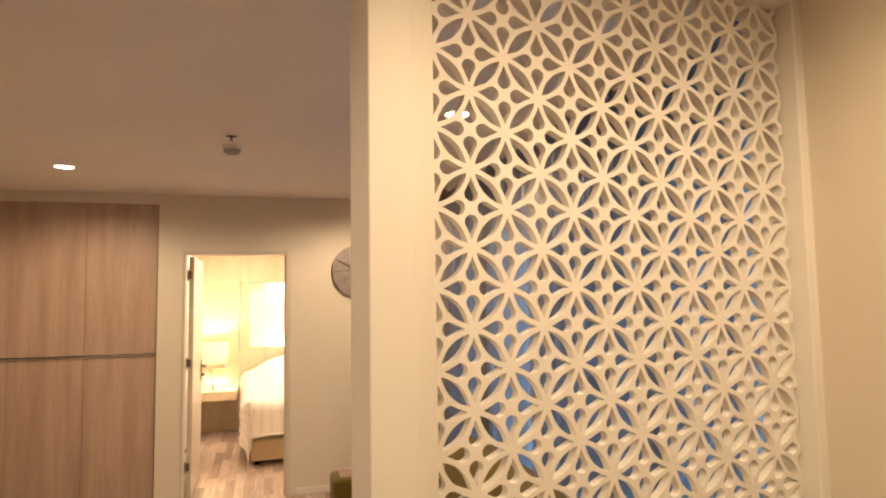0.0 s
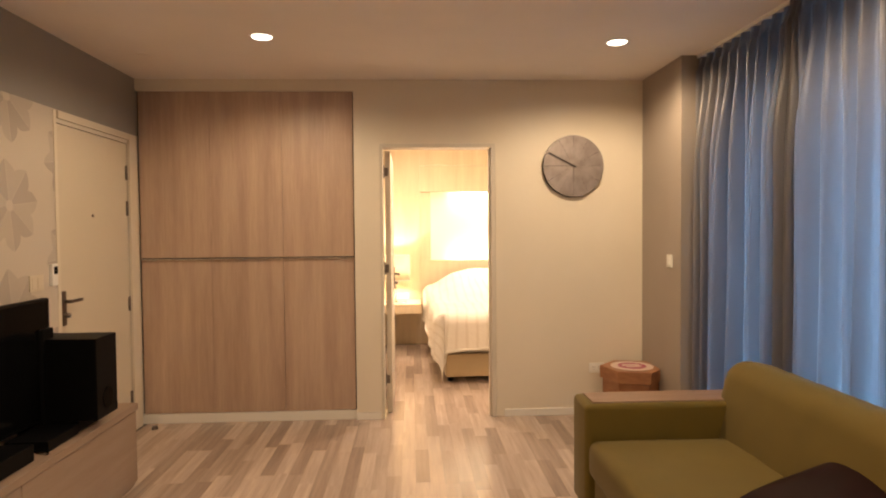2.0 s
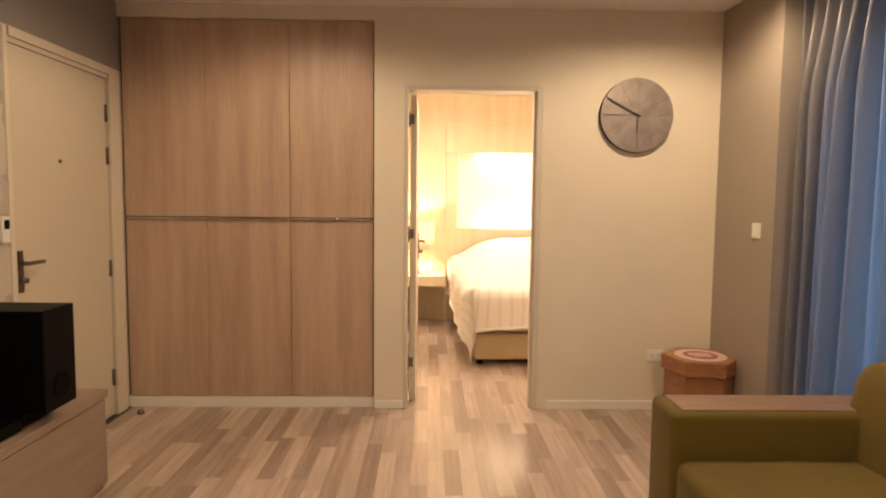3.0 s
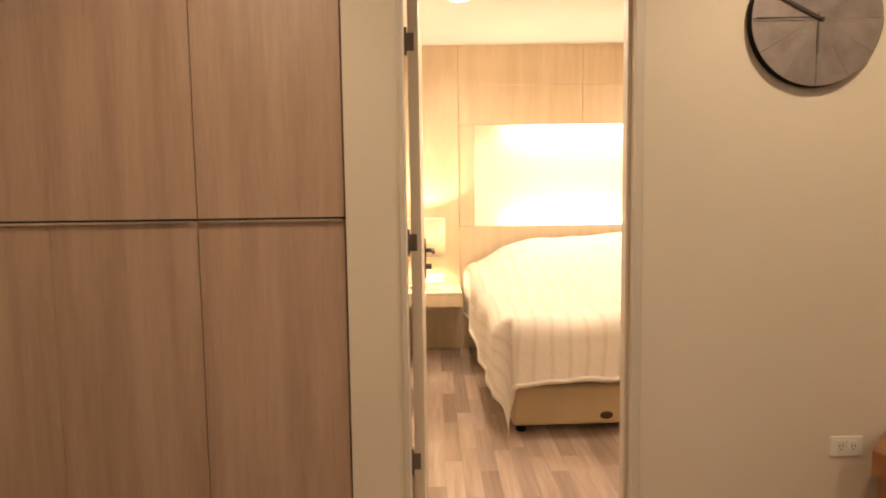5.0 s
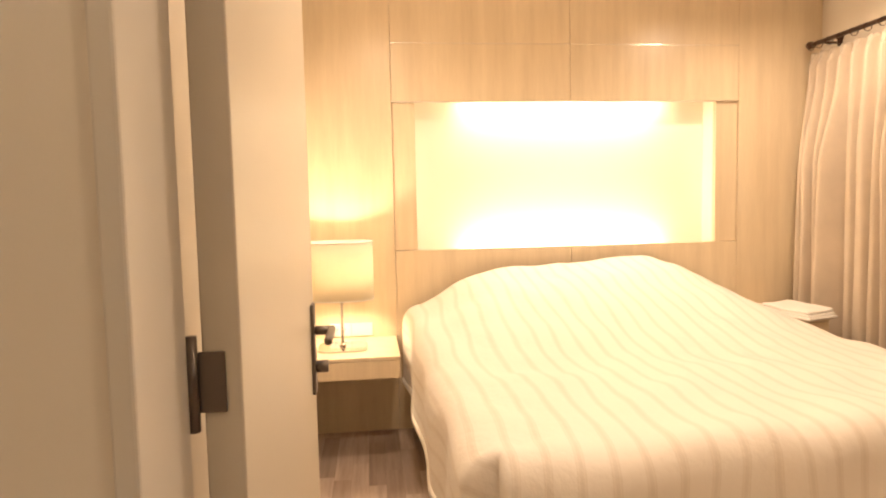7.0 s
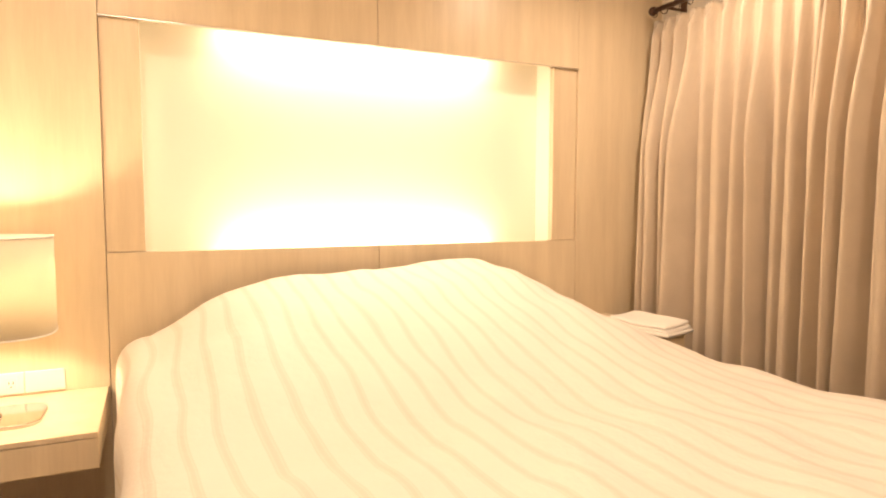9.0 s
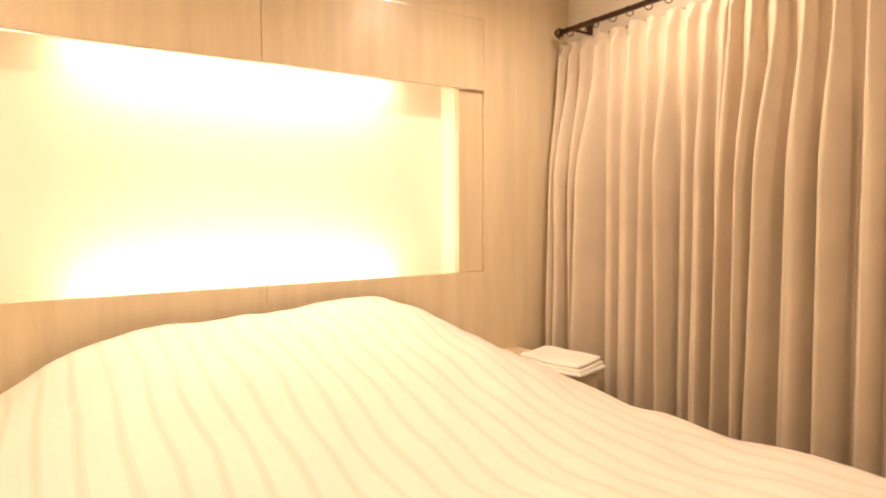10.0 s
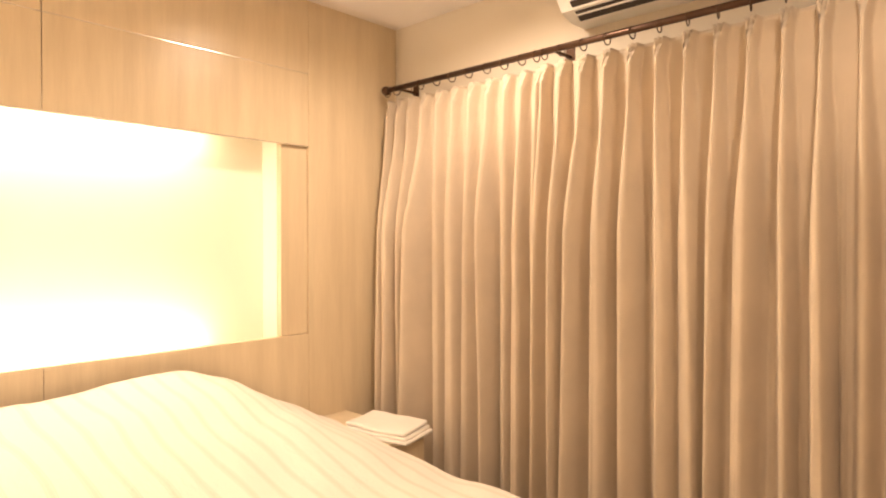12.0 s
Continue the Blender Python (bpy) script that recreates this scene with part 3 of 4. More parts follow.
# ---- switches, outlet, detectors, downlights ----
sw = thing("light_switch", "white square wall switch plate", "switch", (1.748, 4.985, 1.188))
part("plate", box(-0.009, 0, -0.043, 0.043, -0.043, 0.043, 0.004), M_PLASTIC, sw)
part("rocker", box(-0.013, -0.008, -0.02, 0.02, -0.03, 0.03, 0.002), M_PLASTIC, sw)


def outlet(name, label, at, w, hgt, n):
    o = thing(name, label, "outlet", at)
    part("plate", box(-w / 2, w / 2, -0.008, 0, -hgt / 2, hgt / 2, 0.003), M_PLASTIC, o)
    for k in range(n):
        cx = (k - (n - 1) / 2) * 0.045
        s = part("socket", box(cx - 0.017, cx + 0.017, -0.0105, -0.007, -0.022, 0.022, 0.003), M_PLASTIC, o)
        for dx in (-0.006, 0.006):
            part("slot", box(cx + dx - 0.0012, cx + dx + 0.0012, -0.0112, -0.010, -0.002, 0.009), M_DARK, s)
        part("slot", cyl(0.0025, 0, 0.001, 10, m=pose(cx, -0.0100, -0.010, 90, 0, 0)), M_DARK, s)
    return o


outlet("wall_outlet", "white wall outlet low on the cream wall", (1.395, WY, 0.355), 0.118, 0.075, 2)
outlet("bedside_outlet", "white wide outlet plate above the nightstand", (-0.2145, BY, 0.596), 0.118, 0.075, 2)
outlet("bedside_switch", "white outlet plate beside another above the nightstand", (-0.0935, BY, 0.596), 0.120, 0.075, 0)

# the added entry and bedroom fill lamps get fittings too
for (x, y), z in [(p, CEIL) for p in DOWNLIGHTS + FILL_SPOTS_ENTRY] + [(p, CEIL_B) for p in DOWNLIGHTS_AND_FILL_BED]:
    d = thing("downlight", "round recessed warm ceiling downlight, lit, some added out of view", "downlight", (x, y, z), "ceiling downlights")
    bm = lathe([(0.058, -0.002), (0.066, -0.006), (0.070, -0.004), (0.070, 0.0), (0.058, 0.0)], 40)
    part("trim_ring", bm, M_PLASTIC, d, smooth=True)
    part("lens", cyl(0.056, -0.005, -0.001, 40), M_GLOW, d, "glowing lamp face")

sm = thing("smoke_detector", "white round smoke detector on the ceiling", "smoke detector", (0.237, 3.697, CEIL))
part("base", cyl(0.052, -0.022, 0, 36, 0.056), M_PLASTIC, sm, smooth=False)
part("dome", lathe([(0.047, -0.022), (0.046, -0.036), (0.034, -0.046), (0.014, -0.049)][::-1], 36), M_GREYPLASTIC, sm, "grey sensor dome", smooth=True)
part("vent_ring", cyl(0.040, -0.041, -0.037, 36), M_DARK, sm)
sp = thing("sprinkler", "recessed ceiling sprinkler with white ring", "sprinkler", (0.244, 3.463, CEIL))
part("ring", lathe([(0.028, -0.002), (0.042, -0.007), (0.046, 0.0), (0.028, 0.0)], 32), M_PLASTIC, sp, smooth=True)
part("cup", cyl(0.029, -0.003, -0.0005, 32), M_DARK, sp)
part("head", lathe([(0.008, -0.030), (0.016, -0.028), (0.006, -0.022), (0.006, -0.002)], 20), M_CHROME, sp, smooth=True)
cp = thing("ceiling_cap", "small round white blanking cap on the ceiling", "cap", (-1.657, 4.90, CEIL))
part("disc", cyl(0.05, -0.006, 0, 32, 0.046), M_CEIL, cp)

# ---- wallpaper flowers ----
def flower(y, z, r):
    ob = part("flower_print", bmesh.new(), M_FLOWER, wallpaper)
    bm = bmesh.new()
    ymax = 4.447
    polys = []
    for k in range(8):
        a = k * math.pi / 4 + 0.12
        pts = []
        m = 14
        for i in range(m + 1):
            t = i / m
            pts.append((r * (0.12 + 0.88 * t), 0.30 * r * math.sin(math.pi * min(1, t * 0.98 + 0.02)) ** 0.7 * (1 + 0.12 * math.sin(9 * t + k))))
        for s in (1, -1):
            loop = [(x, s * (0.005 * r + w)) for x, w in pts] + [(x, s * 0.005 * r) for x, w in reversed(pts)]
            polys.append((k, [(y + x * math.cos(a) - w * math.sin(a), z + x * math.sin(a) + w * math.cos(a)) for x, w in loop], 0 if (k + (s > 0)) % 2 else 1))
    for k, loop, mi in polys:
        c = clipped(loop, -9, ymax, 0.46, 2.108)
        if len(c) > 2:
            f = bm.faces.new([bm.verts.new((WX0 + 0.0012 + 0.0004 * k, p, q)) for p, q in c])
            f.material_index = mi
    bm.normal_update()
    bm.to_mesh(ob.data)
    bm.free()
    ob.data.materials.append(M_FLOWER2)


wallpaper = structure("wallpaper", box(WX0 - 0.004, WX0 + 0.0008, 0.5, 4.449, 0, 2.109), M_PAPER, "pale wallpaper printed with large grey flowers")
for c in range(6):
    for k in range(4):
        z = (1.01 if c % 2 else 1.282 - 0.544) + 0.544 * k
        flower(4.585 - 0.53 * c, z, 0.232)

ic = thing("door_intercom", "small white wall intercom with dark display", "intercom", (WX0, 4.405, 1.20))
part("body", box(0, 0.022, -0.032, 0.022, -0.075, 0.045, 0.004), M_PLASTIC, ic)
part("display", box(0.021, 0.0235, -0.018, 0.016, -0.012, 0.03, 0.001), M_BLACK, ic, "dark display")
wp = thing("wall_switch_panel", "white wide switch plate on the wallpaper", "switch", (WX0, 4.25, 1.15))
part("plate", box(0, 0.010, -0.06, 0.06, -0.043, 0.043, 0.003), M_DOOR, wp)
for k in range(2):
    part("rocker", box(0.009, 0.013, -0.045 + 0.048 * k, -0.003 + 0.048 * k, -0.03, 0.03, 0.002), M_DOOR, wp)

# ---- TV console and what stands on it ----
con = thing("tv_console", "long low bleached oak TV console", "tv stand", (WX0, 1.3, 0))
part("body", box(0.004, 0.425, 0.02, 3.085, 0.0, 0.424, 0.002), M_CONSOLE, con)
part("top", box(0.004, 0.450, 0, 3.10, 0.426, 0.462, 0.003), M_CONSOLE, con)
for k in range(3):
    part("drawer_front", box(0.426, 0.444, 0.03 + 1.02 * k, 1.044 + 1.02 * k, 0.03, 0.421, 0.002), M_CONSOLE, con)
rc = thing("receiver", "flat black receiver box under the subwoofer", "receiver", (-1.72, 3.985, 0.462))
part("case", box(-0.17, 0.13, -0.10, 0.085, 0.004, 0.056, 0.004), M_BLACK, rc)
part("front_strip", box(-0.15, 0.11, -0.102, -0.099, 0.018, 0.042, 0.001), M_BLACKGLOSS, rc, "glossy black front strip")
for x in (-0.14, 0.10):
    for y in (-0.08, 0.06):
        part("foot", cyl(0.012, 0, 0.005, 14, m=pose(x, y, 0)), M_BLACK, rc)
sub = thing("subwoofer", "black box subwoofer standing on a flat receiver", "speaker", (-1.68, 3.988, 0.518))
part("cabinet", box(-0.18, 0.18, -0.105, 0.10, 0.0, 0.393, 0.004), M_BLACK, sub)
part("port_ring", cyl(0.05, 0.0, 0.008, 32, m=pose(0.176, 0.0, 0.09, 0, 90, 0)), M_BLACKGLOSS, sub, smooth=False)
tv = thing("television", "flat black television on the console, switched off", "television", (-1.76, 3.395, 0.478))
part("panel", box(-0.022, 0.012, -0.56, 0.56, 0.05, 0.626, 0.006), M_BLACK, tv)
part("screen", box(0.011, 0.0135, -0.545, 0.545, 0.065, 0.612), M_BLACKGLOSS, tv, "glossy black screen")
part("neck", box(-0.04, 0.0, -0.06, 0.06, 0.01, 0.10, 0.004), M_BLACK, tv)
part("stand_base", box(-0.12, 0.12, -0.26, 0.26, -0.016, 0.014, 0.005), M_BLACKGLOSS, tv)
sb = thing("satellite_speaker", "small black speaker beside the television", "speaker", (-1.80, 3.905, 0.462))
part("cabinet", box(-0.06, 0.07, -0.05, 0.048, 0, 0.50, 0.006), M_BLACK, sb)
bx = thing("media_box", "flat black media player box on the console", "media player", (-1.655, 3.36, 0.462))
part("case", box(-0.10, 0.075, -0.22, 0.16, 0.004, 0.075, 0.004), M_BLACK, bx)
rt = thing("set_top_box", "low black set-top box on the console", "set-top box", (-1.67, 3.74, 0.462))
part("case", box(-0.10, 0.09, -0.12, 0.13, 0.003, 0.048, 0.003), M_BLACK, rt)
cb = bpy.data.curves.new("cable", "CURVE")
cb.dimensions, cb.bevel_depth = "3D", 0.0025
s_ = cb.splines.new("BEZIER")
s_.bezier_points.add(2)
for p, co in zip(s_.bezier_points, ((0, 0, 0.02), (0.03, 0.03, 0.004), (0.0, 0.08, 0.003))):
    p.co, p.handle_left_type, p.handle_right_type = co, "AUTO", "AUTO"
cable = new("cable", cb)
cable.data.materials.append(M_BLACK)
cable.location = (-1.60, 3.56, 0.463)
tagged(cable, "short black cable loose on the console", "cable")


# ---- curtains ----
def curtain(name, label, at, rz, centers, z0, z1, amp, band, material, seed, uneven=0.3, head=1.0):
    """Pleated cloth hung along its own y, pleats at the given centres; ridges stand out towards -x."""
    rnd = random.Random(seed)
    ob = thing(name, label, "curtain", at, name.replace("_", " ") + "s", rz)
    pleats = len(centers)
    edge = [1.5 * centers[0] - 0.5 * centers[1]] + [(p + q) / 2 for p, q in zip(centers, centers[1:])] + [1.5 * centers[-1] - 0.5 * centers[-2]]
    per = 24
    cols = pleats * per
    pinch = z1 - 0.75 * band
    zs = [z1 - band * f for f in (0, 0.12, 0.25, 0.4, 0.55, 0.65, 0.75, 0.85, 1.0, 1.2, 1.5, 1.9, 2.4, 3.0)]
    lowest = zs[-1]
    zs += [lowest + (z0 - lowest) * (k / 20) for k in range(1, 21)]
    ph, wd, drift, full = ([rnd.uniform(-1, 1) for _ in range(pleats)] for _ in range(4))
    bm = bmesh.new()
    grid = []
    for z in zs:
        below = smooth01((pinch - z) / 0.60)
        above = max(0.0, min(1.0, (z - pinch) / (z1 - pinch)))
        low = max(0.0, (z1 - z) / (z1 - z0))
        row = []
        for c in range(cols + 1):
            s = c / per
            k = int(min(s, pleats - 1e-6))
            u = s - k - 0.5
            a = amp * (1 + uneven * wd[k] * below)
            # three pinched fingers that open upwards, one rounded fold that opens downwards
            fan = 0.15 * above
            fingers = max(math.exp(-(((u - o) / 0.055) ** 2)) for o in (-fan, 0.0, fan)) * (0.40 + 0.22 * (1 - above))
            w = 0.075 + below * (0.20 + 0.07 * full[k])
            uu = u - 0.08 * below * ph[k]
            skirt = max(0.0, 1 - (abs(2 * u)) ** 6)
            fold = 0.62 + 0.38 * below
            d = a * (head * fingers if above > 0 else fold * math.exp(-(abs(uu) / w) ** 3.0) * skirt)
            d += 0.16 * a * below * noise.noise((s * 2.3, z * 0.8, seed)) + 0.10 * a * below * low * math.cos(2 * math.pi * (2.6 * u + ph[k])) * skirt
            step = edge[k + 1] - edge[k]
            yy = edge[k] + step * (u + 0.5)
            yy += step * 0.42 * below * low * (drift[k] * (0.5 - abs(u)) * 2 + 0.35 * math.sin(s * 0.7 + seed))
            row.append(bm.verts.new((-d, yy, z)))
        grid.append(row)
    for r0, r1 in zip(grid, grid[1:]):
        for c in range(cols):
            bm.faces.new((r0[c], r0[c + 1], r1[c + 1], r1[c]))
    bmesh.ops.recalc_face_normals(bm, faces=bm.faces)
    cl = part("cloth", bm, material, ob, smooth=True)
    so = cl.modifiers.new("thickness", "SOLIDIFY")
    so.thickness = 0.002
    return ob


curtain("window_curtain", "grey satin curtain panel drawn over the balcony window", (1.893, 0, 0), 0, [3.785 + 0.101 * k for k in range(11)], 0.02, 2.515, 0.098, 0.14, M_SATIN, 3, 0.6, 0.8)
curtain("window_curtain", "grey satin curtain panel overlapping its neighbour", (1.878, 0, 0), 0, [1.392 + 0.101 * k for k in range(25)], 0.02, 2.515, 0.098, 0.14, M_SATIN, 5, 0.6, 0.8)
tagged(structure("curtain_track", box(1.85, 1.89, 1.29, 4.82, 2.500, 2.519), M_PLASTIC), "white ceiling curtain track")

w1 = structure("window_1", box(WX1 + 0.02, WX1 + 0.07, 1.4, 4.6, 0.05, 0.11), M_ALU, "aluminium sliding balcony window")
part("window_frame", box(WX1 + 0.02, WX1 + 0.07, 1.4, 4.6, 2.02, 2.08), M_ALU, w1)
for y in (1.40, 2.97, 4.54):
    part("window_frame", box(WX1 + 0.02, WX1 + 0.07, y, y + 0.06, 0.11, 2.02), M_ALU, w1)
for y in (1.46, 3.03):
    pn = part("pane", box(WX1 + 0.042, WX1 + 0.048, y, y + 1.51, 0.11, 2.02), M_GLASS, w1)
    pn.visible_shadow = False

RODX, RODZ, RODY = 2.56, 2.173, 8.50
RINGS = [[0.085, 0.150, 0.231, 0.313, 0.413, 0.505, 0.602, 0.701, 0.792, 0.879, 0.948], [0.985] + [1.058 + 0.0955 * k for k in range(18)]]
for k, centers in enumerate(RINGS):
    curtain("bedroom_curtain", "beige pinch-pleated curtain hanging from a dark rod", (RODX + 0.060 - 0.02 * k, RODY, 0), 0, [-s for s in reversed(centers)], 0.02, RODZ - 0.046, 0.116, 0.13, M_BEIGE, 21 + 5 * k, 0.40)
rod = thing("curtain_rod", "dark bronze curtain rod with rings", "curtain rod", (RODX, RODY, RODZ))
part("rod", cyl(0.0125, 0.095, 2.80, 16, m=pose(0, 0.0, 0, 90, 0, 0)), M_BRONZE, rod, smooth=True)
part("finial", lathe([(0.008, 0), (0.020, 0.006), (0.023, 0.02), (0.018, 0.034), (0.008, 0.04)], 20), M_BRONZE, rod, smooth=True).matrix_local = pose(0, -0.097, 0, -90, 0, 0)
for s in (0.150, 1.02, 2.7):
    br = part("bracket", box(0, 0.133, -s - 0.005, -s + 0.005, -0.006, 0.006, 0.002), M_BRONZE, rod)
    part("bracket_plate", box(0.130, 0.1345, -s - 0.02, -s + 0.02, -0.05, 0.05, 0.002), M_BRONZE, br)


def torus(R, r, seg=24, sides=8):
    bm = bmesh.new()
    g = [[bm.verts.new(((R + r * math.cos(2 * math.pi * b / sides)) * math.cos(2 * math.pi * a / seg), r * math.sin(2 * math.pi * b / sides), (R + r * math.cos(2 * math.pi * b / sides)) * math.sin(2 * math.pi * a / seg))) for b in range(sides)] for a in range(seg)]
    for a in range(seg):
        for b in range(sides):
            bm.faces.new((g[a][b], g[a][(b + 1) % sides], g[(a + 1) % seg][(b + 1) % sides], g[(a + 1) % seg][b]))
    return bm


ring_me = None
for s in RINGS[0] + RINGS[1]:
    if ring_me is None:
        r_ = part("ring", torus(0.021, 0.0022), M_BRONZE, rod, smooth=True)
        ring_me = r_.data
    else:
        r_ = new("ring", ring_me)
        r_.parent = rod
    r_.matrix_local = pose(0, -s, -0.010, 0, 0, 12 * math.sin(70 * s))

# ---- air conditioner ----
ac = thing("air_conditioner", "white wall-mounted split air conditioner", "air conditioner", (2.695, 6.600, 2.268))
prof = [(0, 0.0), (-0.10, 0.0), (-0.165, 0.02), (-0.20, 0.065), (-0.215, 0.13), (-0.21, 0.25), (-0.19, 0.275), (0, 0.28)]
bm = bmesh.new()
ends = [[bm.verts.new((x, y, z)) for x, z in prof] for y in (0, 0.82)]
for k in range(len(prof)):
    q = (k + 1) % len(prof)
    bm.faces.new((ends[0][k], ends[0][q], ends[1][q], ends[1][k]))
bm.faces.new(ends[0][::-1]), bm.faces.new(ends[1])
bmesh.ops.recalc_face_normals(bm, faces=bm.faces)
part("case", bm, M_PLASTIC, ac)
out = box(-0.045, 0.045, 0.05, 0.77, -0.004, 0.004)
bmesh.ops.transform(out, matrix=pose(-0.150, 0, 0.0185, 0, 32, 0), verts=out.verts)
part("outlet_slot", out, M_DARK, ac, "dark air outlet")
for k in range(2):
    lv = box(-0.004, 0.004, 0.05, 0.77, -0.006, -0.003, 0.001)
    bmesh.ops.transform(lv, matrix=pose(-0.150, 0, 0.0185, 0, 32, 0) @ pose(-0.013 + 0.028 * k, 0, 0), verts=lv.verts)
    part("louvre", lv, M_PLASTIC, ac)

# ---- bed ----
BW_, BL_ = 1.83, 1.87
BED_AT, BED_TURN = (0.305, 6.55, 0), 2.0
bed = thing("bed", "double bed with beige vinyl base", "bed", BED_AT, rz=BED_TURN)
part("base", box(0, BW_, 0, BL_, 0.045, 0.265, 0.018, 3), M_BEDBASE, bed)
part("mattress", box(0.005, BW_ - 0.005, 0.008, BL_ - 0.005, 0.266, 0.56, 0.05, 4), M_SHEET, bed, "white mattress", smooth=True)
for x in (0.05, BW_ - 0.05):
    for y in (0.06, BL_ / 2, BL_ - 0.08):
        part("foot", lathe([(0.016, 0.0), (0.026, 0.004), (0.028, 0.02), (0.020, 0.032), (0.018, 0.046)], 18), M_BLACK, bed, "black glide foot", smooth=True).location = (x, y, 0)
bd = part("badge", lathe([(0.03, 0), (0.036, 0.002), (0.034, 0.005), (0.02, 0.007)], 28, 1.0, 0.6), M_BRONZE, bed, "small oval metal badge", smooth=True)
bd.matrix_local = pose(0.508, 0, 0.095, 90, 0, 0)


HUMP = [(-0.08, 0.68), (0.01, 0.75), (0.08, 0.785), (0.15, 0.825), (0.26, 0.885), (0.38, 0.918), (0.51, 0.930), (0.82, 0.945), (1.18, 0.965), (1.36, 0.967), (1.48, 0.93), (1.57, 0.88), (1.72, 0.78), (1.86, 0.69)]


def bed_top(x, y):
    """Height of the duvet over the bed, humped by the pillows at its head."""
    flat = 0.645 + 0.025 * math.sin(math.pi * max(0, min(1, x / BW_)))
    z = np.interp(x, [p for p, _ in HUMP], [q for _, q in HUMP])
    t = max(0.0, min(1.0, (y - 0.78) / 1.05))
    return flat + (max(z, 0.66) - flat) * (0.55 * smooth01(t) + 0.45 * t)


duvet = thing("duvet", "white duvet with tone-on-tone stripes spread over the pillows", "duvet", BED_AT, rz=BED_TURN)
NU, NV = 110, 90
bm = bmesh.new()
uvl = bm.loops.layers.uv.new("UVMap")
side, foot = 0.48, 0.40
W, L = BW_, BL_
grid, uvs = [], {}
for j in range(NV + 1):
    row = []
    b = -foot + (L + foot - 0.03) * j / NV
    for i in range(NU + 1):
        a = -side + (W + 2 * side) * i / NU
        u = min(1, max(0, a / W))
        z = bed_top(u * W, max(0, b))
        over_l, over_r, over_f = max(0, -a), max(0, a - W), max(0, -b)
        x = min(max(a, 0), W)
        y = max(b, 0)
        over_s = over_l + over_r
        drop = (over_s ** 1.5 + over_f ** 1.5) ** (1 / 1.5)
        across = math.hypot(over_s, over_f)
        if drop > 0:
            r = 0.10
            t = min(1.0, drop / (r * 1.57))
            out_, dn = r * math.sin(t * math.pi / 2) * (1 - 0.75 * (4 * over_s * over_f / (over_s + over_f) ** 2) ** 2), r * (1 - math.cos(t * math.pi / 2)) + max(0, drop - r * 1.57)
            fold = 0.012 * math.sin(11 * (a if over_f else b) + 2 * noise.noise((a * 2, b * 2, 1))) * min(1, drop / 0.2)
            if over_l or over_r:
                x += (-1 if over_l else 1) * (out_ * (over_s / across) + fold)
            if over_f:
                y -= out_ * (over_f / across) + fold
            z -= dn
        wr = 0.016 * noise.noise((a * 3.1, b * 2.3, 0.3)) + 0.009 * noise.noise((a * 9, b * 5, 4.0)) + 0.013 * noise.noise((a * 1.5 + b * 4, b * 1.2 - a * 3, 7.0)) + 0.010 * abs(noise.noise((a * 4.5 - b * 2.5, b * 3.0 + a, 11.0)))
        vert = bm.verts.new((x, y, z + wr * 1.25))
        uvs[vert] = (a + 0.03 * noise.noise((a, b * 1.3, 2)) + 0.022 * noise.noise((a * 4, b * 4, 5)) + 0.16 * (b / L) * (u - 0.4), b)
        row.append(vert)
    grid.append(row)
for j in range(NV):
    for i in range(NU):
        f = bm.faces.new((grid[j][i], grid[j][i + 1], grid[j + 1][i + 1], grid[j + 1][i]))
        for lp in f.loops:
            lp[uvl].uv = uvs[lp.vert]
dv = part("cover", bm, M_DUVET, duvet, smooth=True)
so = dv.modifiers.new("thickness", "SOLIDIFY")
so.thickness = 0.012
# stitched hem along the hanging edges
cover = dv.data.vertices
for edge_in, edge_out in (([NU + 1 + i for i in range(NU + 1)], list(range(NU + 1))), ([j * (NU + 1) + 1 for j in range(NV + 1)], [j * (NU + 1) for j in range(NV + 1)]), ([j * (NU + 1) + NU - 1 for j in range(NV + 1)], [j * (NU + 1) + NU for j in range(NV + 1)])):
    bm = bmesh.new()
    rows = [[bm.verts.new(cover[i].co) for i in ring] for ring in (edge_in, edge_out)]
    for k in range(len(edge_in) - 1):
        bm.faces.new((rows[0][k], rows[0][k + 1], rows[1][k + 1], rows[1][k]))
    bmesh.ops.recalc_face_normals(bm, faces=bm.faces)
    hem = part("hem", bm, M_SHEET, duvet, "plain white stitched hem", smooth=True)
    hem.modifiers.new("thickness", "SOLIDIFY").thickness = 0.017
    hem.modifiers["thickness"].offset = 0.0

# ---- nightstands and lamp ----
NSY = 8.0
ns = thing("nightstand", "floating pale oak nightstand with one drawer", "nightstand", (BX0, NSY, 0.443))
part("top", box(0.021, 0.515, 0.0, BY - NSY, 0.092, 0.108, 0.001), M_OAK, ns)
part("bottom", box(0.021, 0.515, 0.0, BY - NSY, 0.0, 0.014, 0.001), M_OAK, ns)
part("side", box(0.021, 0.041, 0.0, BY - NSY, 0.0145, 0.0915), M_OAK, ns)
part("side", box(0.501, 0.515, 0.004, BY - NSY, 0.0145, 0.0915), M_OAK, ns)
part("back", box(0.041, 0.501, 0.05, BY - NSY, 0.0145, 0.0915), M_DARK, ns)
part("drawer_front", box(0.043, 0.514, -0.001, 0.018, 0.003, 0.089, 0.001), M_OAK, ns)
ns2 = thing("nightstand", "pale oak nightstand beside the curtain", "nightstand", (2.168, 7.975, 0))
part("top", box(0.0, 0.206, 0.0, BY - 7.975, 0.632, 0.650, 0.001), M_OAK, ns2)
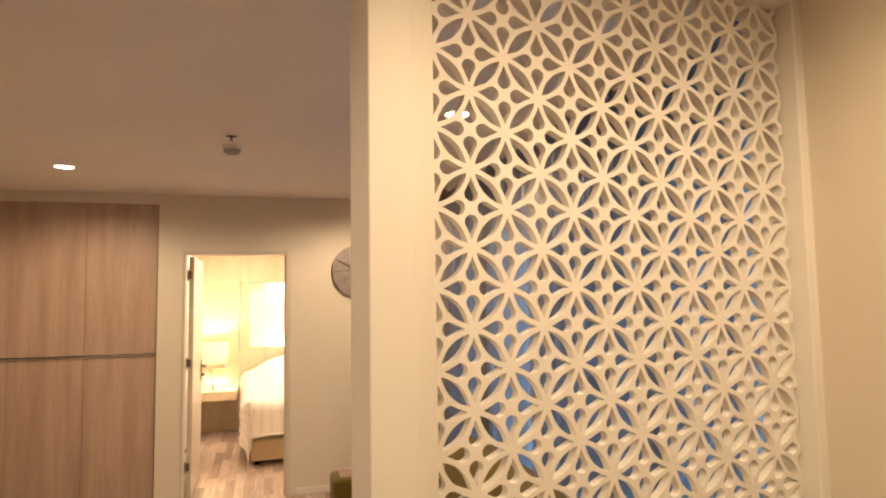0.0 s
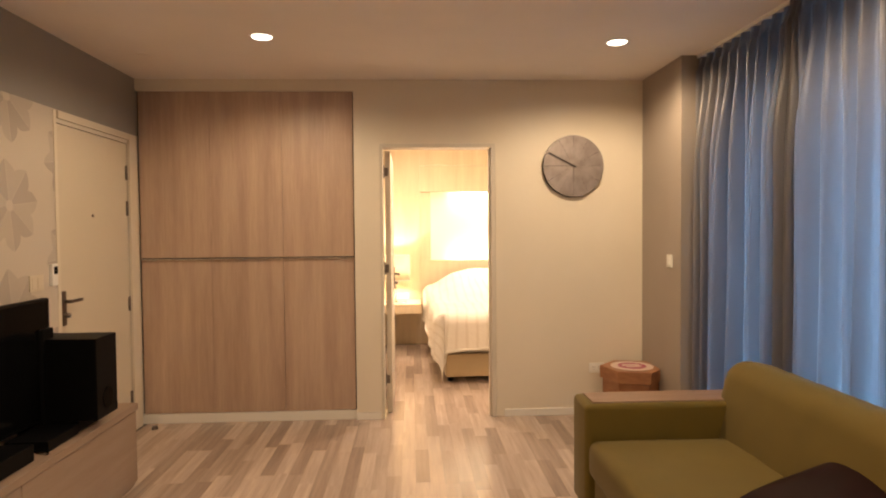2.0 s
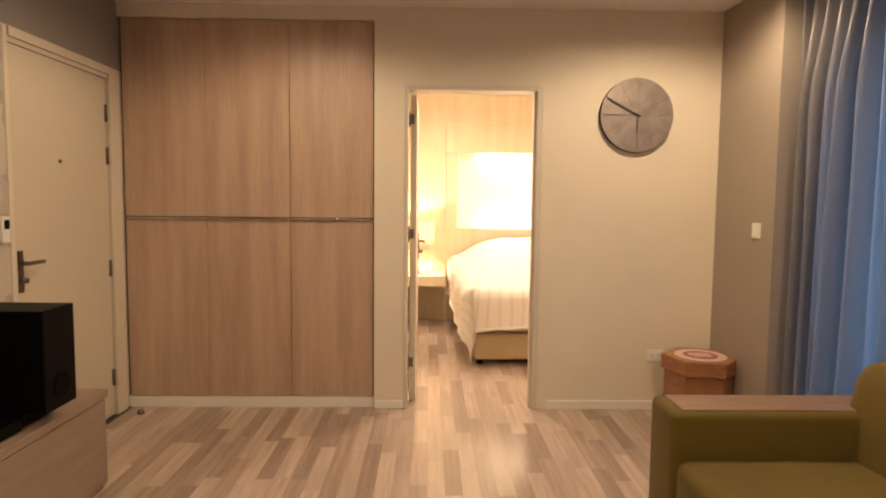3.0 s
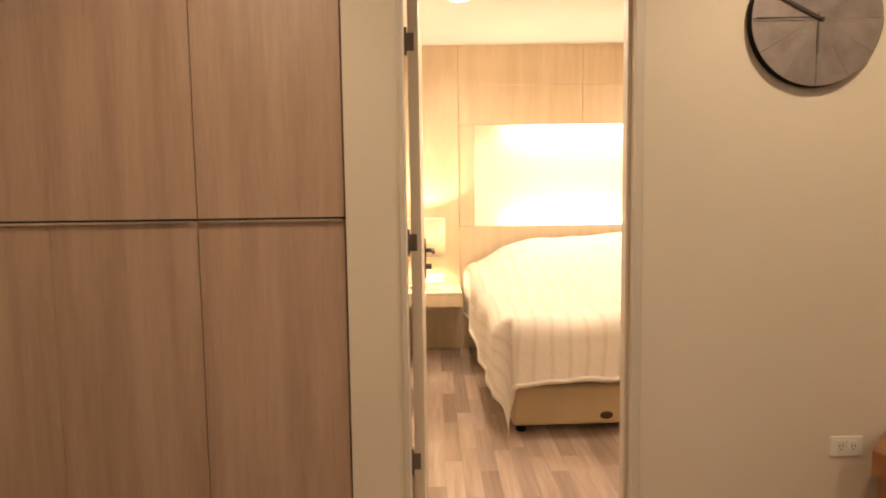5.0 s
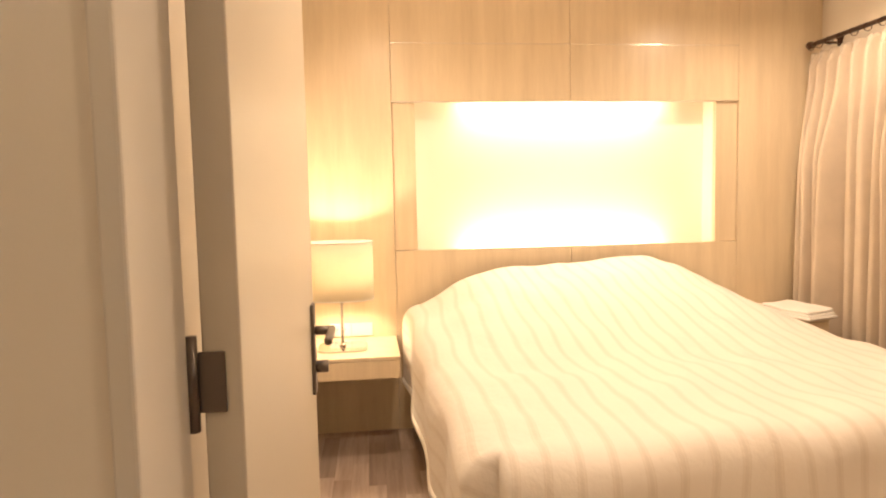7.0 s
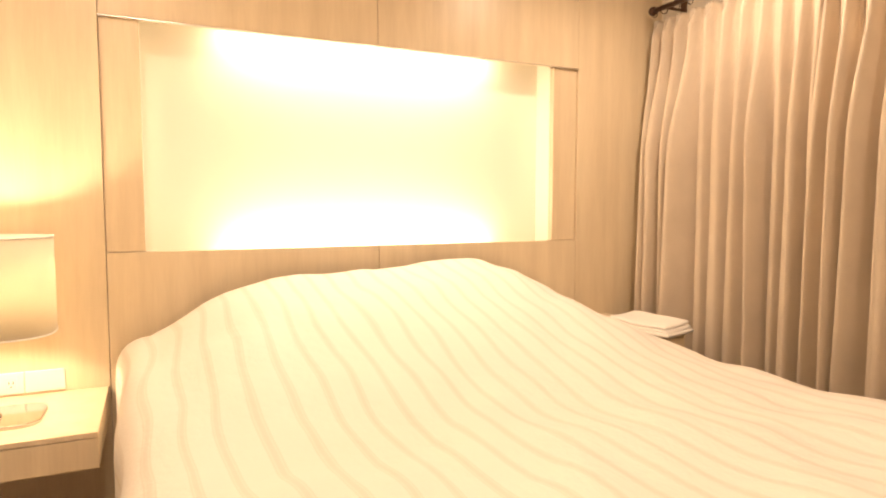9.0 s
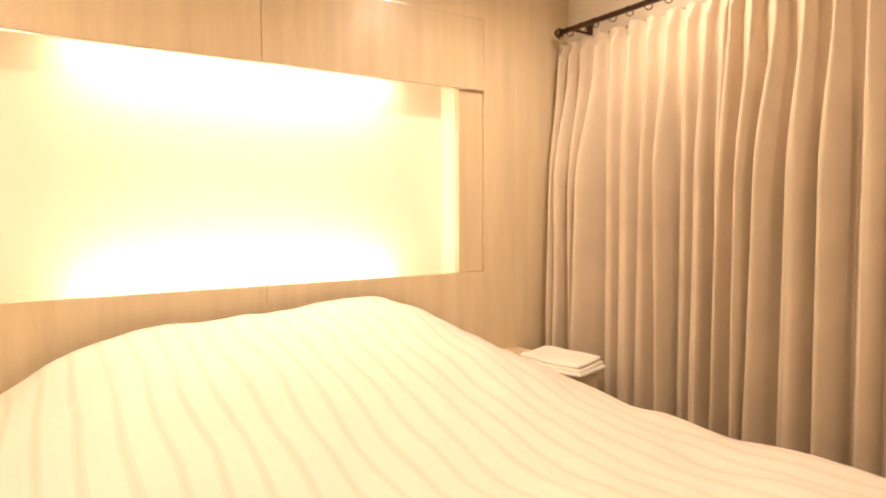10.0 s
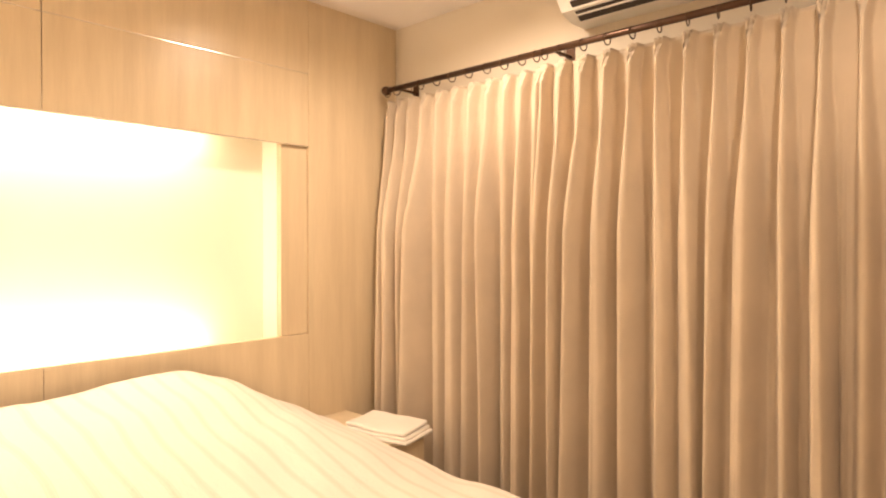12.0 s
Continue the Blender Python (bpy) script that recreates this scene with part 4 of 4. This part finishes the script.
part("body", box(0.0, 0.206, 0.020, BY - 7.975, 0.0, 0.6315, 0.001), M_OAK, ns2)
part("drawer_front", box(0.003, 0.203, 0.002, 0.0195, 0.47, 0.628, 0.001), M_OAK, ns2)

tl = thing("table_lamp", "table lamp with cream oval shade on chrome stand, lit", "table lamp", (-0.190, 8.235, 0.551))
bm = box(-0.128, 0.128, -0.115, 0.115, 0.0, 0.012, 0.0)
bmesh.ops.bevel(bm, geom=[e for e in bm.edges if abs(e.verts[0].co.z - e.verts[1].co.z) > 0.005], offset=0.055, segments=6, profile=0.5, affect="EDGES")
bmesh.ops.bevel(bm, geom=[e for e in bm.edges if e.verts[0].co.z > 0.01 and e.verts[1].co.z > 0.01], offset=0.004, segments=2, profile=0.5, affect="EDGES")
part("base", bm, M_CHROME, tl, "polished chrome base plate")
part("collar", cyl(0.018, 0.012, 0.03, 20, 0.011), M_CHROME, tl, smooth=True)
part("stem", cyl(0.0075, 0.02, 0.385, 16), M_CHROME, tl, smooth=True)
part("socket", cyl(0.018, 0.365, 0.405, 16), M_PLASTIC, tl)
seg = 64
bm = bmesh.new()


def oval(a, p=2.6):
    c, s = math.cos(a), math.sin(a)
    k = (abs(c) ** p + abs(s) ** p) ** (-1 / p)
    return 0.170 * k * c, 0.150 * k * s


rings = [[bm.verts.new((*oval(2 * math.pi * k / seg), z)) for k in range(seg)] for z in (0.265, 0.41, 0.560)]
for r0, r1 in zip(rings, rings[1:]):
    for k in range(seg):
        bm.faces.new((r0[k], r0[(k + 1) % seg], r1[(k + 1) % seg], r1[k]))
shd = part("shade", bm, M_SHADE, tl, "cream cloth shade", smooth=True)
shd.modifiers.new("thickness", "SOLIDIFY").thickness = 0.003
for z in (0.264, 0.557):
    bm = bmesh.new()
    loops = [[bm.verts.new((1.008 * x, 1.008 * y, h)) for x, y in (oval(2 * math.pi * k / seg) for k in range(seg))] for h in (z, z + 0.005)]
    for k in range(seg):
        bm.faces.new((loops[0][k], loops[0][(k + 1) % seg], loops[1][(k + 1) % seg], loops[1][k]))
    rim = part("rim", bm, M_PLASTIC, tl, "thin white rim of the shade", smooth=True)
    rim.modifiers.new("thickness", "SOLIDIFY").thickness = 0.002
part("plug", box(-0.088, -0.058, 0.215, 0.254, 0.020, 0.058, 0.006), M_PLASTIC, tl, "white plug in the wall outlet")
cord = bpy.data.curves.new("cord", "CURVE")
cord.dimensions, cord.bevel_depth = "3D", 0.003
sp_ = cord.splines.new("BEZIER")
sp_.bezier_points.add(2)
for p, co in zip(sp_.bezier_points, ((-0.074, 0.216, 0.034), (-0.095, 0.165, 0.004), (-0.040, 0.105, 0.005))):
    p.co, p.handle_left_type, p.handle_right_type = co, "AUTO", "AUTO"
cord_ob = new("cord", cord)
cord_ob.data.materials.append(M_PLASTIC)
cord_ob.parent = tl

tw = thing("folded_towel", "folded white towel on the nightstand", "towel", (2.262, 8.085, 0.650), rz=-75)
for k in range(3):
    bm = box(-0.165 + 0.012 * k, 0.160 - 0.010 * k, -0.105 + 0.006 * k, 0.105 - 0.004 * k, 0.017 * k, 0.017 * k + 0.0165, 0.008, 3)
    bmesh.ops.subdivide_edges(bm, edges=[e for e in bm.edges if e.calc_length() > 0.08], cuts=6, use_grid_fill=True)
    for v in bm.verts:
        v.co.z += 0.010 * noise.noise(v.co * 9) * min(k, 1) + 0.10 * max(0, v.co.y) * k * 0.5 * (0.6 - v.co.x * 2)
        v.co.x += 0.008 * noise.noise(v.co * 13 + Vector((k, 0, 0)))
        v.co.y += 0.008 * noise.noise(v.co * 13 + Vector((0, k, 5)))
    part("fold", bm, M_TOWEL, tw, smooth=True)

# ---- floor boards ----
floor = structure("floor", box(WX0, WX0 + 0.01, BACK, BACK + 0.01, -0.012, -0.010), M_GAP, "pale grey-brown laminate floor in staggered boards")
BW, BL = 0.082, 0.52
board_bm = box(-BW / 2 + 0.0001, BW / 2 - 0.0001, -BL / 2 + 0.0001, BL / 2 - 0.0001, -0.010, 0.0, 0)
bmesh.ops.bevel(board_bm, geom=[e for e in board_bm.edges if e.verts[0].co.z > -0.001 and e.verts[1].co.z > -0.001], offset=0.0003, segments=1, affect="EDGES")
first = part("board", board_bm, M_FLOOR, floor)
board_me = first.data
rest = []
rnd = random.Random(11)
count = 0
for c in range(int((BX1 + 0.45 - WX0) / BW) + 1):
    x = WX0 + 0.03 + (c + 0.5) * BW
    off = rnd.uniform(0, BL)
    r = 0
    while BACK - BL + off + r * BL < BY + 0.3:
        y = BACK - BL + off + (r + 0.5) * BL
        r += 1
        near = 2.6 < y < 5.5 and x < 1.2 or 5.5 <= y < 8.5 and -0.3 < x < 0.5
        if near and count < 300:
            b = first if count == 0 else new("board", board_me)
            b.parent = floor
            b.matrix_local = pose(x, y, 0, 0, 0, 180 * rnd.randint(0, 1))
            count += 1
        else:
            rest.append((x, y))
bm = bmesh.new()
for x, y in rest:
    # boards end at the walls of the room they lie in
    xa, xb, ya, yb = x - BW / 2 + 0.0002, x + BW / 2 - 0.0002, y - BL / 2 + 0.0002, y + BL / 2 - 0.0002
    yb = min(yb, BY + 0.2 if x > BX0 else WY + 0.6)
    ya = max(ya, BACK if x < WX1 else WY + 0.06)
    xb = min(xb, BX1 if y > WY else WX1)
    if xb - xa > 0.005 and yb - ya > 0.005:
        vs = [bm.verts.new(p) for p in ((xa, ya, -0.0002), (xb, ya, -0.0002), (xb, yb, -0.0002), (xa, yb, -0.0002))]
        bm.faces.new(vs)
M_FLOOR_REST = wood("laminate floor board far", (0.64, 0.515, 0.43), (0.40, 0.312, 0.262), 0.20, (11, 0.6, 11))
geo = M_FLOOR_REST.node_tree.nodes.new("ShaderNodeNewGeometry")
b_ = nodes(M_FLOOR_REST)[2]
src = b_.inputs["Base Color"].links[0].from_socket
shade = ramp(M_FLOOR_REST, geo.outputs["Random Per Island"], [(0.0, (0.62, 0.58, 0.57)), (0.25, (0.78, 0.75, 0.74)), (0.5, (0.92, 0.90, 0.89)), (1.0, (1.06, 1.04, 1.02))])
tint(M_FLOOR_REST, mixc(M_FLOOR_REST, 1.0, src, shade, "MULTIPLY"))
ro = part("boards", bm, M_FLOOR_REST, floor)
ro["kind"] = "stuff"
